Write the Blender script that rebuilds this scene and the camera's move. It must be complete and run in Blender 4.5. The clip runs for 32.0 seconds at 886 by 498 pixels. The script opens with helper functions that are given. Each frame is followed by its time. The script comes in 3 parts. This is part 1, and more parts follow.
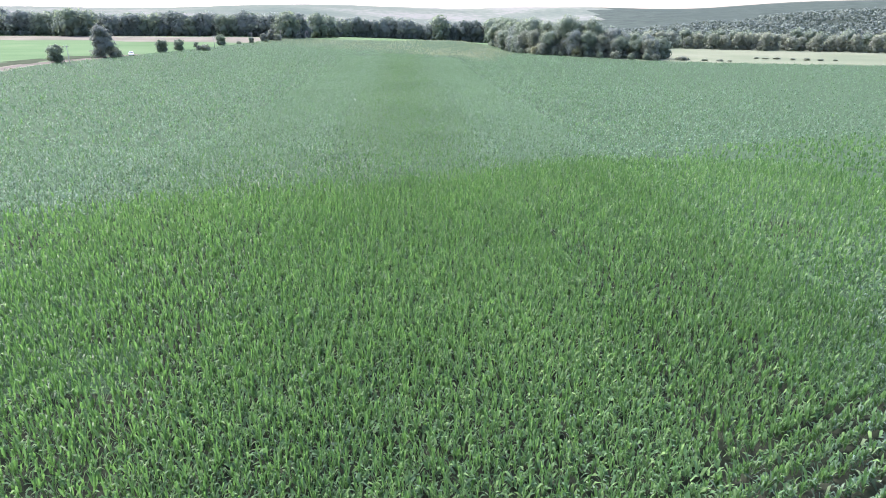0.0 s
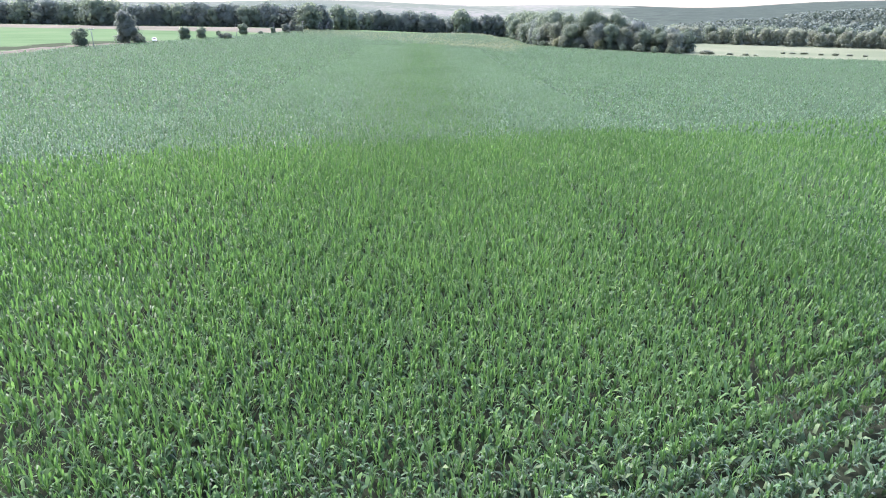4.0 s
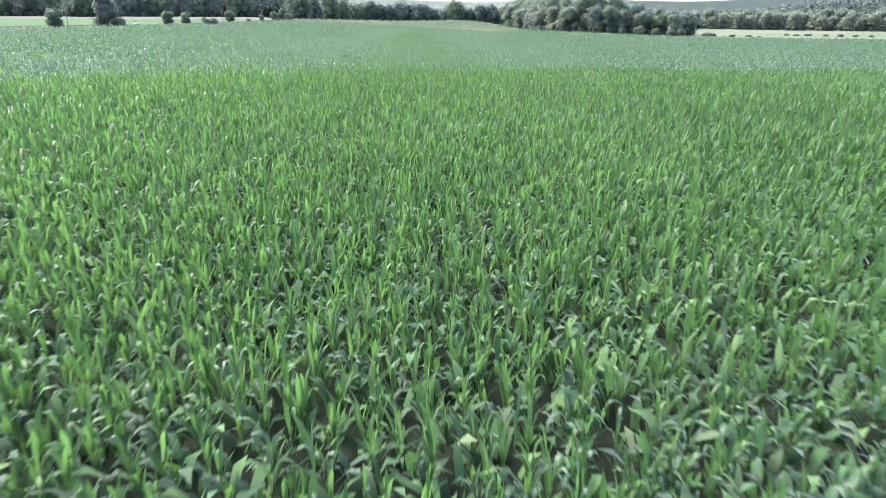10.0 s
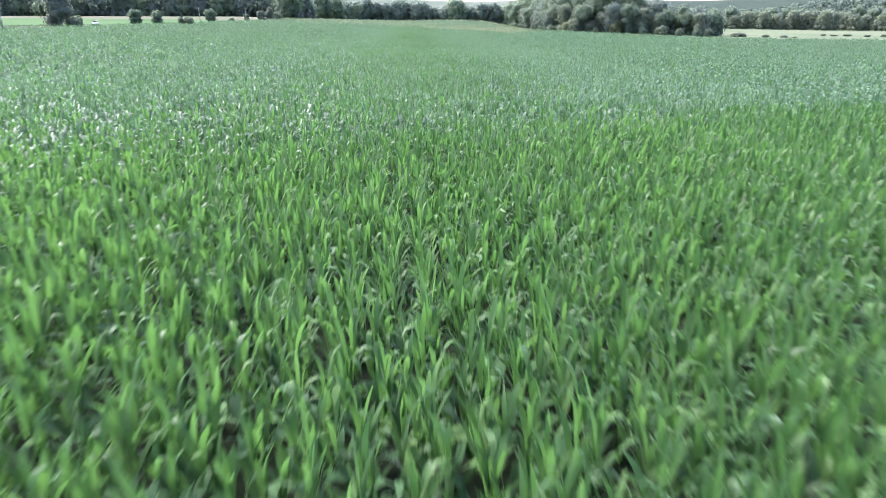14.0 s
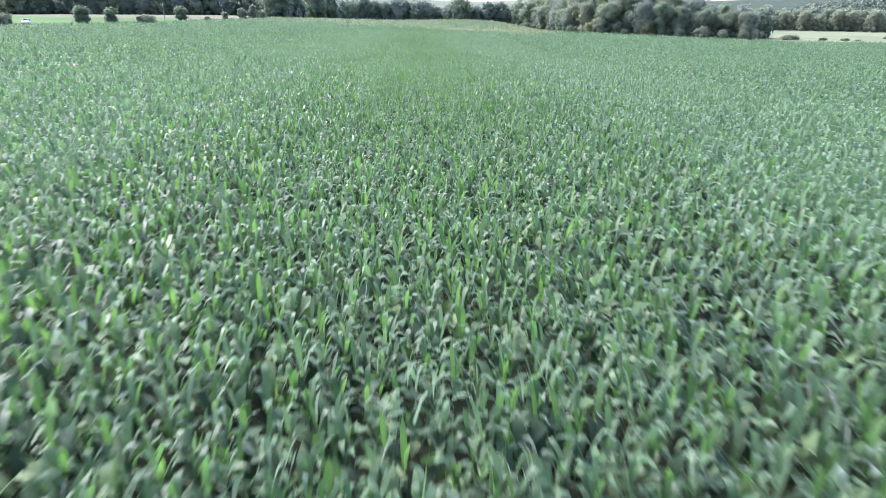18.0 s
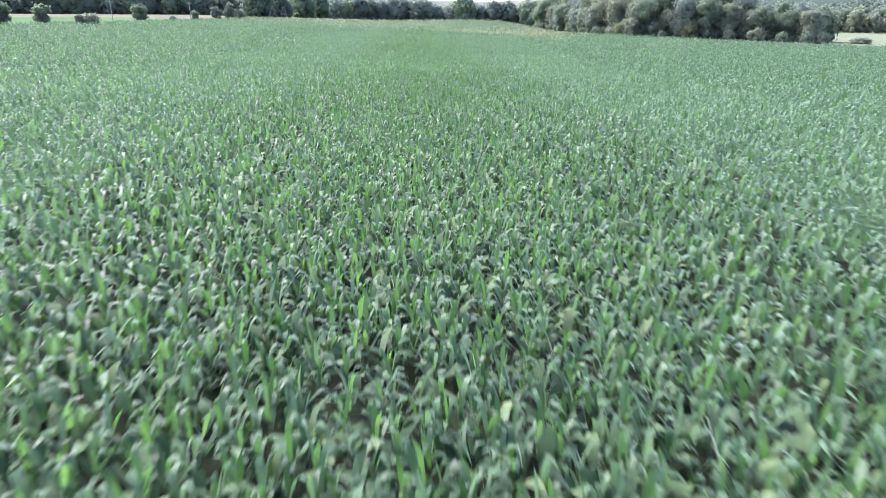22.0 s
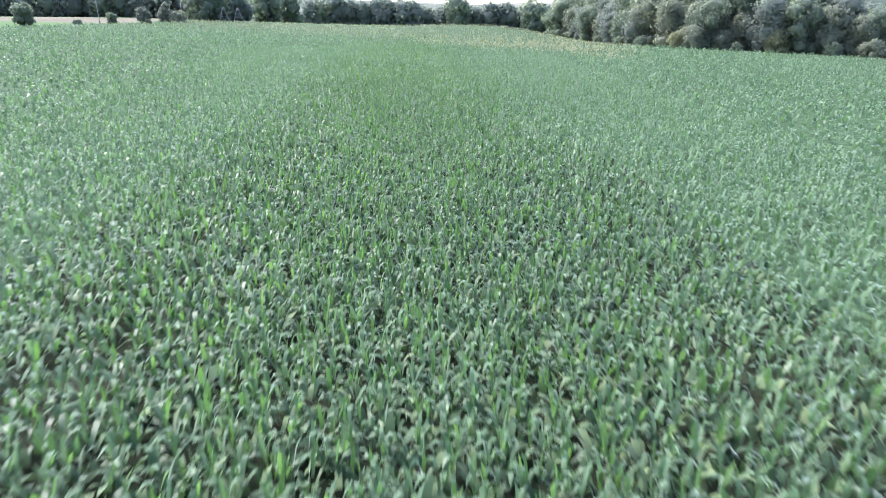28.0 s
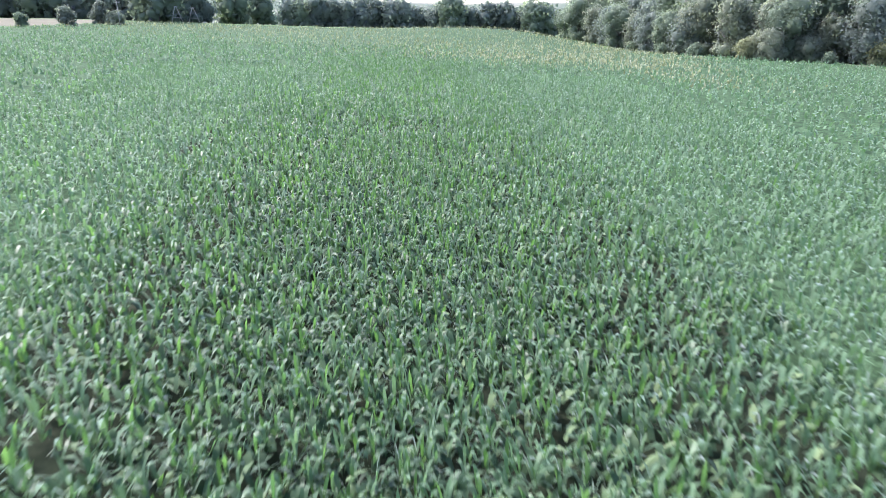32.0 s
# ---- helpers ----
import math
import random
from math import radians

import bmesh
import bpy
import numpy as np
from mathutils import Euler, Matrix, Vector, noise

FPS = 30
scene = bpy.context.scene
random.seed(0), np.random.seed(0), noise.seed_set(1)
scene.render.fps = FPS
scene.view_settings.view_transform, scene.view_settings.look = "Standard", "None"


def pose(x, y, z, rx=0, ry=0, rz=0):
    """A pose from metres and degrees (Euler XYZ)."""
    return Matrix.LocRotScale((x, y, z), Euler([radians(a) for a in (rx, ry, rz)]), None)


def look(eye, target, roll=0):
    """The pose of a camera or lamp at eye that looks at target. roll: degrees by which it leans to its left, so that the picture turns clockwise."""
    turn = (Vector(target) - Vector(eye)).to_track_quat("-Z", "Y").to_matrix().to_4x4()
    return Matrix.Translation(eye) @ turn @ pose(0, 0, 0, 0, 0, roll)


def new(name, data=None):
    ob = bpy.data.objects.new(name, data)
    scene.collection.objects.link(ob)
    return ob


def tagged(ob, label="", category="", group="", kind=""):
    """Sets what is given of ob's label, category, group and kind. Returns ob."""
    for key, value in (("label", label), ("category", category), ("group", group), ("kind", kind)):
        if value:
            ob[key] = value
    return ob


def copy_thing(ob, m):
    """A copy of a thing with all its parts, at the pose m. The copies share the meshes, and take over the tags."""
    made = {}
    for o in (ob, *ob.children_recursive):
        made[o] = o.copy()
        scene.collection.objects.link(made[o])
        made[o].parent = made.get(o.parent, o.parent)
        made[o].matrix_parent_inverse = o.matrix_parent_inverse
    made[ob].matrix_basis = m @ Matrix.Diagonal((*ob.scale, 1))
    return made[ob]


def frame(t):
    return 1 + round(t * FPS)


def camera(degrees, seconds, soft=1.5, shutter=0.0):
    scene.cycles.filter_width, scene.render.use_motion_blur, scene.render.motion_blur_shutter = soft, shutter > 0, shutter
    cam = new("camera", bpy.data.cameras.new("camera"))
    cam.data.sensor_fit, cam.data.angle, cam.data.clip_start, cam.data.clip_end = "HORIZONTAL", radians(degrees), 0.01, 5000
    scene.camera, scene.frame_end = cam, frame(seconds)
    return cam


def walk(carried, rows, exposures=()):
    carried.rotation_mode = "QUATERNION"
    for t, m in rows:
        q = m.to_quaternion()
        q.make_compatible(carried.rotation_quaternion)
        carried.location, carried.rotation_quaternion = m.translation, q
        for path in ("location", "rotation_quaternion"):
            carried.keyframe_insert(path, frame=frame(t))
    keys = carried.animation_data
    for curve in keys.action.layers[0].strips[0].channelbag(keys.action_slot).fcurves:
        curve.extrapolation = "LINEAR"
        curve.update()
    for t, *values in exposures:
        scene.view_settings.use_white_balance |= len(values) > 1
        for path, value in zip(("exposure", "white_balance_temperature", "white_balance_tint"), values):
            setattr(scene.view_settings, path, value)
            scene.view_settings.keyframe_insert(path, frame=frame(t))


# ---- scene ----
cam = camera(71.2, 32.0, soft=0.8, shutter=0.3)
PATH = [
    (0, -0.996, 4.735, 13.430, -19.26, 0.91, -0.24),
    (0.5, -0.996, 4.735, 13.430, -19.26, 0.87, 1.28),
    (1, -0.996, 4.735, 13.430, -19.25, 0.79, 1.70),
    (1.5, -0.996, 4.735, 13.430, -19.26, 0.74, 1.81),
    (2, -0.996, 4.735, 13.430, -19.29, 0.69, 1.81),
    (2.5, -0.996, 4.735, 13.380, -19.35, 0.66, 1.64),
    (3, -0.996, 4.735, 12.500, -19.37, 0.57, 1.63),
    (3.5, -0.996, 4.735, 11.420, -19.40, 0.47, 1.62),
    (4, -0.996, 4.735, 10.280, -19.42, 0.38, 1.61),
    (4.5, -0.996, 4.735, 9.130, -19.44, 0.28, 1.59),
    (5, -0.996, 4.735, 8.131, -19.51, 0.43, 1.59),
    (5.5, -0.996, 4.735, 7.129, -19.55, 0.52, 1.61),
    (6, -0.996, 4.735, 6.105, -19.59, 0.48, 1.60),
    (6.5, -0.996, 4.735, 5.062, -19.61, 0.51, 1.58),
    (7, -0.996, 4.735, 4.189, -19.63, 0.64, 1.55),
    (7.5, -0.996, 4.735, 4.042, -19.64, 0.72, 1.50),
    (8, -1.013, 5.029, 4.038, -19.63, 0.77, 1.39),
    (8.5, -1.075, 6.111, 4.048, -19.61, 0.74, 1.21),
    (9, -1.168, 7.709, 4.007, -19.60, 0.75, 1.05),
    (9.5, -1.288, 9.782, 3.954, -19.57, 0.83, 1.02),
    (10, -1.435, 12.312, 3.892, -19.55, 0.92, 1.04),
    (10.5, -1.595, 15.061, 3.835, -19.54, 0.84, 1.02),
    (11, -1.771, 18.109, 3.820, -19.53, 1.00, 1.04),
    (11.5, -1.961, 21.384, 3.810, -19.53, 0.99, 1.01),
    (12, -2.161, 24.826, 3.830, -19.52, 1.02, 0.99),
    (12.5, -2.377, 28.550, 3.850, -19.51, 1.09, 1.06),
    (13, -2.626, 32.850, 3.860, -19.51, 1.10, 1.01),
    (13.5, -2.890, 37.400, 3.870, -19.52, 1.04, 0.98),
    (15.5, -3.971, 56.040, 4.118, -19.57, 0.85, 0.96),
    (16, -4.253, 60.900, 4.141, -19.57, 0.85, 0.97),
    (16.5, -4.535, 65.760, 4.165, -19.57, 0.85, 0.98),
    (17, -4.817, 70.620, 4.192, -19.55, 0.84, 0.99),
    (17.5, -5.099, 75.480, 4.221, -19.54, 0.84, 1.02),
    (18, -5.381, 80.340, 4.253, -19.54, 0.83, 1.03),
    (18.5, -5.663, 85.200, 4.286, -19.54, 0.81, 1.02),
    (19, -5.944, 90.060, 4.322, -19.52, 0.80, 1.02),
    (19.5, -6.226, 94.920, 4.360, -19.52, 0.81, 1.00),
    (20, -6.508, 99.780, 4.400, -19.51, 0.82, 1.01),
    (20.5, -6.790, 104.640, 4.442, -19.49, 0.80, 1.04),
    (21, -7.072, 109.500, 4.486, -19.48, 0.80, 1.03),
    (21.5, -7.354, 114.360, 4.533, -19.48, 0.81, 1.03),
    (22, -7.636, 119.220, 4.582, -19.47, 0.81, 1.01),
    (22.5, -7.918, 124.080, 4.633, -19.45, 0.81, 1.04),
    (23, -8.200, 128.940, 4.686, -19.44, 0.82, 1.04),
    (23.5, -8.481, 133.800, 4.742, -19.44, 0.83, 1.03),
    (24, -8.763, 138.660, 4.799, -19.43, 0.85, 1.02),
    (24.5, -9.045, 143.520, 4.859, -19.41, 0.85, 1.06),
    (26.5, -10.173, 162.960, 5.160, -19.38, 0.78, 0.92),
    (27, -10.455, 167.820, 5.410, -19.32, 0.74, 0.77),
    (27.5, -10.736, 172.680, 5.880, -19.32, 0.70, 0.30),
    (28, -11.018, 177.540, 6.410, -19.28, 0.63, -0.18),
    (28.5, -11.300, 182.400, 6.850, -19.24, 0.61, -0.44),
    (29, -11.582, 187.260, 7.050, -19.25, 0.60, -0.59),
    (29.5, -11.864, 192.120, 7.150, -19.28, 0.61, -0.65),
    (30, -12.146, 196.980, 7.230, -19.32, 0.63, -0.75),
    (30.5, -12.428, 201.840, 7.320, -19.34, 0.66, -0.85),
    (31, -12.710, 206.700, 7.415, -19.33, 0.65, -0.97),
    (31.5, -12.991, 211.560, 7.510, -19.31, 0.63, -1.12),
    (32, -13.273, 216.420, 7.601, -19.30, 0.63, -1.22),
]
walk(cam, [(t, pose(x, y, z, 90 + pitch, roll, yaw)) for t, x, y, z, pitch, roll, yaw in PATH],
     exposures=[(0.0, 2.23, 6300, 27), (9.0, 2.27, 6300, 25), (11.5, 2.25, 6300, 15), (13.5, 2.25, 6300, 15), (17.0, 2.26, 6290, 19), (32.0, 2.27, 6290, 20)])

# ---- world and sun ----
SUN_AZ, SUN_EL = radians(-54), radians(50)      # azimuth from +y towards -x, elevation
world = bpy.data.worlds.new("hazy_sky")
scene.world = world
world.use_nodes = True
wn = world.node_tree.nodes
sky = wn.new("ShaderNodeTexSky")
sky.sky_type, sky.sun_disc = "NISHITA", False
sky.sun_elevation, sky.sun_rotation = SUN_EL, SUN_AZ
sky.air_density, sky.dust_density, sky.ozone_density = 1.0, 3.2, 2.5
wn["Background"].inputs["Strength"].default_value = 0.14
world.node_tree.links.new(sky.outputs[0], wn["Background"].inputs["Color"])
sun_data = bpy.data.lights.new("sun", "SUN")
sun_data.energy, sun_data.angle, sun_data.color = 2.4, radians(32), (1.0, 0.985, 0.965)
sun = new("sun", sun_data)
toward = Vector((math.sin(SUN_AZ) * math.cos(SUN_EL), math.cos(SUN_AZ) * math.cos(SUN_EL), math.sin(SUN_EL)))
sun.matrix_world = look(toward * 100, (0, 0, 0))


# ---- materials ----
def node_mat(name):
    m = bpy.data.materials.new(name)
    m.use_nodes = True
    return m, m.node_tree.nodes, m.node_tree.links


def ramp_node(nodes, stops):
    r = nodes.new("ShaderNodeValToRGB")
    while len(r.color_ramp.elements) < len(stops):
        r.color_ramp.elements.new(0.5)
    for e, (p, c) in zip(r.color_ramp.elements, stops):
        e.position, e.color = p, (*c, 1)
    return r


def leaf_mat(name, stops, through_colour, rough=0.42, spec=0.5, patch=0.05, see=0.35, island=True, fine=9.0, haze_sheen=0.2, vary=0.8):
    """A leaf: varied from blade to blade and from patch to patch, streaked, glossy and partly translucent."""
    m, n, l = node_mat(name)
    bsdf, out = n["Principled BSDF"], n["Material Output"]
    geo = n.new("ShaderNodeNewGeometry")
    info = n.new("ShaderNodeObjectInfo")
    big = n.new("ShaderNodeTexNoise")
    big.inputs["Scale"].default_value, big.inputs["Detail"].default_value = patch, 4
    l.new(geo.outputs["Position"], big.inputs["Vector"])
    small = n.new("ShaderNodeTexNoise")
    small.inputs["Scale"].default_value, small.inputs["Detail"].default_value = fine, 3
    l.new(geo.outputs["Position"], small.inputs["Vector"])
    a = n.new("ShaderNodeMath"); a.operation = "MULTIPLY_ADD"
    l.new(geo.outputs["Random Per Island"] if island else info.outputs["Random"], a.inputs[0])
    a.inputs[1].default_value = vary
    l.new(big.outputs["Fac"], a.inputs[2])
    b = n.new("ShaderNodeMath"); b.operation = "MULTIPLY_ADD"
    l.new(small.outputs["Fac"], b.inputs[0]); b.inputs[1].default_value = 0.3
    l.new(a.outputs[0], b.inputs[2])
    c = n.new("ShaderNodeMath"); c.operation = "SUBTRACT"
    l.new(b.outputs[0], c.inputs[0]); c.inputs[1].default_value = 0.15 + 0.5 * vary
    r = ramp_node(n, stops)
    l.new(c.outputs[0], r.inputs[0])
    l.new(r.outputs[0], bsdf.inputs["Base Color"])
    bsdf.inputs["Roughness"].default_value = rough
    bsdf.inputs["Specular IOR Level"].default_value = spec
    # pale blue sheen lifts the foliage in imitation of haze
    bsdf.inputs["Sheen Weight"].default_value = haze_sheen
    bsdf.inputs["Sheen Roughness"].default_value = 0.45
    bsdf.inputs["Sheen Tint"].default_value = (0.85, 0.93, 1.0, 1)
    tr = n.new("ShaderNodeBsdfTranslucent")
    tint = n.new("ShaderNodeMix"); tint.data_type, tint.blend_type = "RGBA", "MIX"
    tint.inputs["Factor"].default_value = 0.6
    l.new(r.outputs[0], tint.inputs["A"])
    tint.inputs["B"].default_value = (*through_colour, 1)
    l.new(tint.outputs["Result"], tr.inputs["Color"])
    mix = n.new("ShaderNodeMixShader")
    mix.inputs[0].default_value = see
    l.new(bsdf.outputs[0], mix.inputs[1]); l.new(tr.outputs[0], mix.inputs[2])
    l.new(mix.outputs[0], out.inputs[0])
    return m


def rough_mat(name, stops, scale=0.5, rough=0.9, bump=0.3, bump_scale=8.0, metal=0.0, spec=0.3):
    m, n, l = node_mat(name)
    bsdf = n["Principled BSDF"]
    geo = n.new("ShaderNodeNewGeometry")
    big = n.new("ShaderNodeTexNoise")
    big.inputs["Scale"].default_value, big.inputs["Detail"].default_value = scale, 6
    l.new(geo.outputs["Position"], big.inputs["Vector"])
    small = n.new("ShaderNodeTexNoise")
    small.inputs["Scale"].default_value, small.inputs["Detail"].default_value = bump_scale, 5
    l.new(geo.outputs["Position"], small.inputs["Vector"])
    a = n.new("ShaderNodeMath"); a.operation = "MULTIPLY_ADD"
    l.new(small.outputs["Fac"], a.inputs[0]); a.inputs[1].default_value = 0.5
    l.new(big.outputs["Fac"], a.inputs[2])
    b = n.new("ShaderNodeMath"); b.operation = "SUBTRACT"
    l.new(a.outputs[0], b.inputs[0]); b.inputs[1].default_value = 0.25
    r = ramp_node(n, stops)
    l.new(b.outputs[0], r.inputs[0])
    l.new(r.outputs[0], bsdf.inputs["Base Color"])
    bsdf.inputs["Roughness"].default_value, bsdf.inputs["Metallic"].default_value = rough, metal
    bsdf.inputs["Specular IOR Level"].default_value = spec
    bp = n.new("ShaderNodeBump"); bp.inputs["Strength"].default_value = bump
    l.new(small.outputs["Fac"], bp.inputs["Height"]); l.new(bp.outputs[0], bsdf.inputs["Normal"])
    return m


CORN_DROOP = leaf_mat("corn_leaf_bluegreen", [(0.12, (0.024, 0.056, 0.025)), (0.5, (0.043, 0.097, 0.044)), (0.88, (0.074, 0.14, 0.068))],
                      (0.10, 0.25, 0.05), rough=0.48, spec=0.38, see=0.38, haze_sheen=0.2)
CORN_BRIGHT = leaf_mat("corn_leaf_bright", [(0.1, (0.027, 0.067, 0.022)), (0.5, (0.058, 0.128, 0.042)), (0.9, (0.112, 0.2, 0.067))],
                       (0.115, 0.27, 0.052), rough=0.48, spec=0.28, see=0.46, haze_sheen=0.1)
# paler leaf for the distance: averaged gloss and haze mixed into the colour
CORN_FAR = leaf_mat("corn_leaf_hazed", [(0.12, (0.063, 0.116, 0.064)), (0.5, (0.084, 0.152, 0.083)), (0.88, (0.107, 0.184, 0.106))],
                    (0.13, 0.25, 0.08), rough=0.75, spec=0.28, see=0.38, haze_sheen=0.35, vary=0.3)
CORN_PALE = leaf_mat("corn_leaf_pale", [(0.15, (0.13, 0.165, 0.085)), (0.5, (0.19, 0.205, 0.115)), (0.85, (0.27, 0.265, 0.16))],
                     (0.24, 0.3, 0.1), rough=0.75, spec=0.25, see=0.28, haze_sheen=0.35, vary=0.45)
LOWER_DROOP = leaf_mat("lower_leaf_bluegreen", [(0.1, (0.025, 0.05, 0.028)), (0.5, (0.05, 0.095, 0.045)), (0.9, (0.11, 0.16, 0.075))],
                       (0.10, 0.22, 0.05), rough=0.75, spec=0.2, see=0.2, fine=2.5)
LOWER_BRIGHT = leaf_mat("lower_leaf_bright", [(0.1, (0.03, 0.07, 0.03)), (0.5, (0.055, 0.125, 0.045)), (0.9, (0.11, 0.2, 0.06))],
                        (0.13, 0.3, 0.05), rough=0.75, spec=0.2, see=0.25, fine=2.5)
STALK = rough_mat("corn_stalk", [(0.3, (0.07, 0.13, 0.04)), (0.7, (0.13, 0.19, 0.07))], scale=5, rough=0.5, bump=0.1, bump_scale=40)
# dark soil, its colour lowered further to deepen the shade between rows
SOIL = rough_mat("row_shade_soil", [(0.2, (0.012, 0.018, 0.0105)), (0.5, (0.02, 0.027, 0.0165)), (0.85, (0.036, 0.04, 0.027))], scale=0.6, bump=1.0, bump_scale=9, rough=1.0, spec=0.05)
# added ground tone: mean colour of leaves and their shaded gaps under thin maize
CROP_TONE = rough_mat("crop_toned_ground", [(0.36, (0.02, 0.037, 0.019)), (0.5, (0.034, 0.064, 0.032)), (0.64, (0.058, 0.102, 0.053))], scale=2.5, bump=1.0, bump_scale=9, rough=1.0, spec=0.05)
# grass green raised to the tone it has through haze
MEADOW = rough_mat("meadow_grass_hazed", [(0.2, (0.06, 0.104, 0.05)), (0.5, (0.082, 0.132, 0.067)), (0.85, (0.108, 0.15, 0.082))], scale=0.03, bump=0.6, bump_scale=3, rough=1.0, spec=0.0)
PASTURE = rough_mat("pale_pasture", [(0.25, (0.088, 0.112, 0.072)), (0.5, (0.115, 0.138, 0.09)), (0.75, (0.15, 0.165, 0.115))], scale=0.02, bump=0.6, bump_scale=3, rough=1.0, spec=0.0)
STUBBLE = rough_mat("dry_grass", [(0.2, (0.1, 0.1, 0.078)), (0.5, (0.135, 0.13, 0.102)), (0.85, (0.17, 0.162, 0.13))], scale=0.05, bump=0.5, bump_scale=3, rough=1.0, spec=0.0)
TRACK = rough_mat("dirt_track", [(0.2, (0.085, 0.079, 0.066)), (0.5, (0.115, 0.105, 0.088)), (0.85, (0.15, 0.137, 0.115))], scale=0.4, bump=0.4, bump_scale=6, rough=1.0, spec=0.0)
# hill fields paled in base colour, standing in for distance haze
HILL = rough_mat("hill_fields_hazed", [(0.3, (0.08, 0.105, 0.085)), (0.5, (0.11, 0.13, 0.105)), (0.62, (0.16, 0.165, 0.145)), (0.8, (0.09, 0.115, 0.09))], scale=0.0025, bump=0.1, bump_scale=0.05, rough=1.0, spec=0.0)
# foliage lightened, mostly towards blue-grey, to carry haze in its base colour
HAZED_CROWNS = [
    leaf_mat("foliage_mid_hazed", [(0.15, (0.115, 0.152, 0.11)), (0.5, (0.142, 0.185, 0.135)), (0.85, (0.172, 0.215, 0.158))], (0.2, 0.27, 0.13), rough=0.9, spec=0.08, patch=0.12, fine=1.2, vary=0.25, haze_sheen=0.22, see=0.5),
    leaf_mat("foliage_deep_hazed", [(0.15, (0.115, 0.143, 0.126)), (0.5, (0.142, 0.173, 0.152)), (0.85, (0.168, 0.2, 0.172))], (0.18, 0.25, 0.16), rough=0.9, spec=0.08, patch=0.12, fine=1.2, vary=0.25, haze_sheen=0.22, see=0.5),
    leaf_mat("foliage_willow_hazed", [(0.15, (0.138, 0.162, 0.122)), (0.5, (0.168, 0.195, 0.146)), (0.85, (0.2, 0.226, 0.168))], (0.24, 0.3, 0.16), rough=0.9, spec=0.08, patch=0.12, fine=1.2, vary=0.25, haze_sheen=0.22, see=0.5),
    leaf_mat("foliage_olive", [(0.15, (0.15, 0.168, 0.098)), (0.5, (0.185, 0.203, 0.12)), (0.85, (0.22, 0.236, 0.142))], (0.28, 0.32, 0.14), rough=0.9, spec=0.08, patch=0.12, fine=1.2, vary=0.3, haze_sheen=0.22, see=0.5),
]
FOREST = rough_mat("forest_floor", [(0.2, (0.025, 0.038, 0.029)), (0.5, (0.038, 0.053, 0.041)), (0.85, (0.056, 0.074, 0.056))], scale=0.03, bump=1.0, bump_scale=0.12, rough=1.0, spec=0.05)
WOODS = leaf_mat("far_woods", [(0.15, (0.06, 0.085, 0.066)), (0.5, (0.08, 0.108, 0.084)), (0.85, (0.11, 0.138, 0.106))], (0.1, 0.15, 0.06), rough=0.8, spec=0.15, patch=0.02, fine=0.4, haze_sheen=0.15, see=0.1)
SILVER = leaf_mat("foliage_silver", [(0.15, (0.11, 0.13, 0.11)), (0.5, (0.16, 0.185, 0.155)), (0.85, (0.22, 0.245, 0.205))], (0.2, 0.25, 0.14), rough=0.9, spec=0.08, patch=0.12, fine=1.2, vary=0.35, haze_sheen=0.22, see=0.5)
BARK = rough_mat("bark", [(0.2, (0.07, 0.06, 0.05)), (0.5, (0.12, 0.10, 0.085)), (0.85, (0.2, 0.18, 0.15))], scale=2, bump=0.8, bump_scale=9)
POLE_WOOD = rough_mat("weathered_pole", [(0.2, (0.2, 0.19, 0.175)), (0.5, (0.29, 0.28, 0.26)), (0.85, (0.38, 0.37, 0.35))], scale=3, bump=0.4, bump_scale=20)
PORCELAIN = rough_mat("insulator", [(0.2, (0.5, 0.5, 0.48)), (0.8, (0.65, 0.65, 0.62))], rough=0.25, bump=0.0)
CAR_PAINT = rough_mat("white_paint", [(0.2, (0.74, 0.75, 0.76)), (0.8, (0.82, 0.82, 0.82))], rough=0.3, bump=0.0, spec=0.5)
CAR_GLASS = rough_mat("dark_glass", [(0.2, (0.02, 0.025, 0.03)), (0.8, (0.03, 0.035, 0.04))], rough=0.08, bump=0.0, spec=0.6)
DITCH = rough_mat("ditch_weeds", [(0.2, (0.03, 0.042, 0.026)), (0.5, (0.045, 0.058, 0.037)), (0.85, (0.07, 0.08, 0.053))], scale=0.12, bump=1.0, bump_scale=2.0, rough=1.0, spec=0.0)
RUBBER = rough_mat("tyre_rubber", [(0.2, (0.02, 0.02, 0.02)), (0.8, (0.04, 0.04, 0.04))], rough=0.85, bump=0.2)
STEEL = rough_mat("wheel_rim", [(0.2, (0.4, 0.4, 0.42)), (0.8, (0.55, 0.55, 0.57))], rough=0.35, metal=0.8, bump=0.0)


# ---- helpers of the place ----
def step(e0, e1, v):
    t = np.clip((v - e0) / (e1 - e0), 0, 1)
    return t * t * (3 - 2 * t)


def lumps(x, y, size, seed):
    """Smooth two-dimensional noise, about -1 to 1, at that size in metres."""
    r = np.random.RandomState(seed)
    out = 0
    for k in range(7):
        a, w, p = r.uniform(0, 2 * math.pi), r.uniform(0.6, 1.7) * 2 * math.pi / size, r.uniform(0, 6.28)
        out = out + np.sin((x * math.cos(a) + y * math.sin(a)) * w + p)
    return out / 3.2


PROFILE_Y = (-60, 0, 10, 20, 36, 60, 85, 115, 145, 175, 207, 230, 260, 300, 340, 380, 430)
PROFILE_Z = (0.3, 0.45, 0.55, 0.75, 1.05, 1.0, 0.82, 0.8, 0.85, 0.85, 0.85, 1.4, 2.6, 4.19, 5.39, 6.73, 8.62)


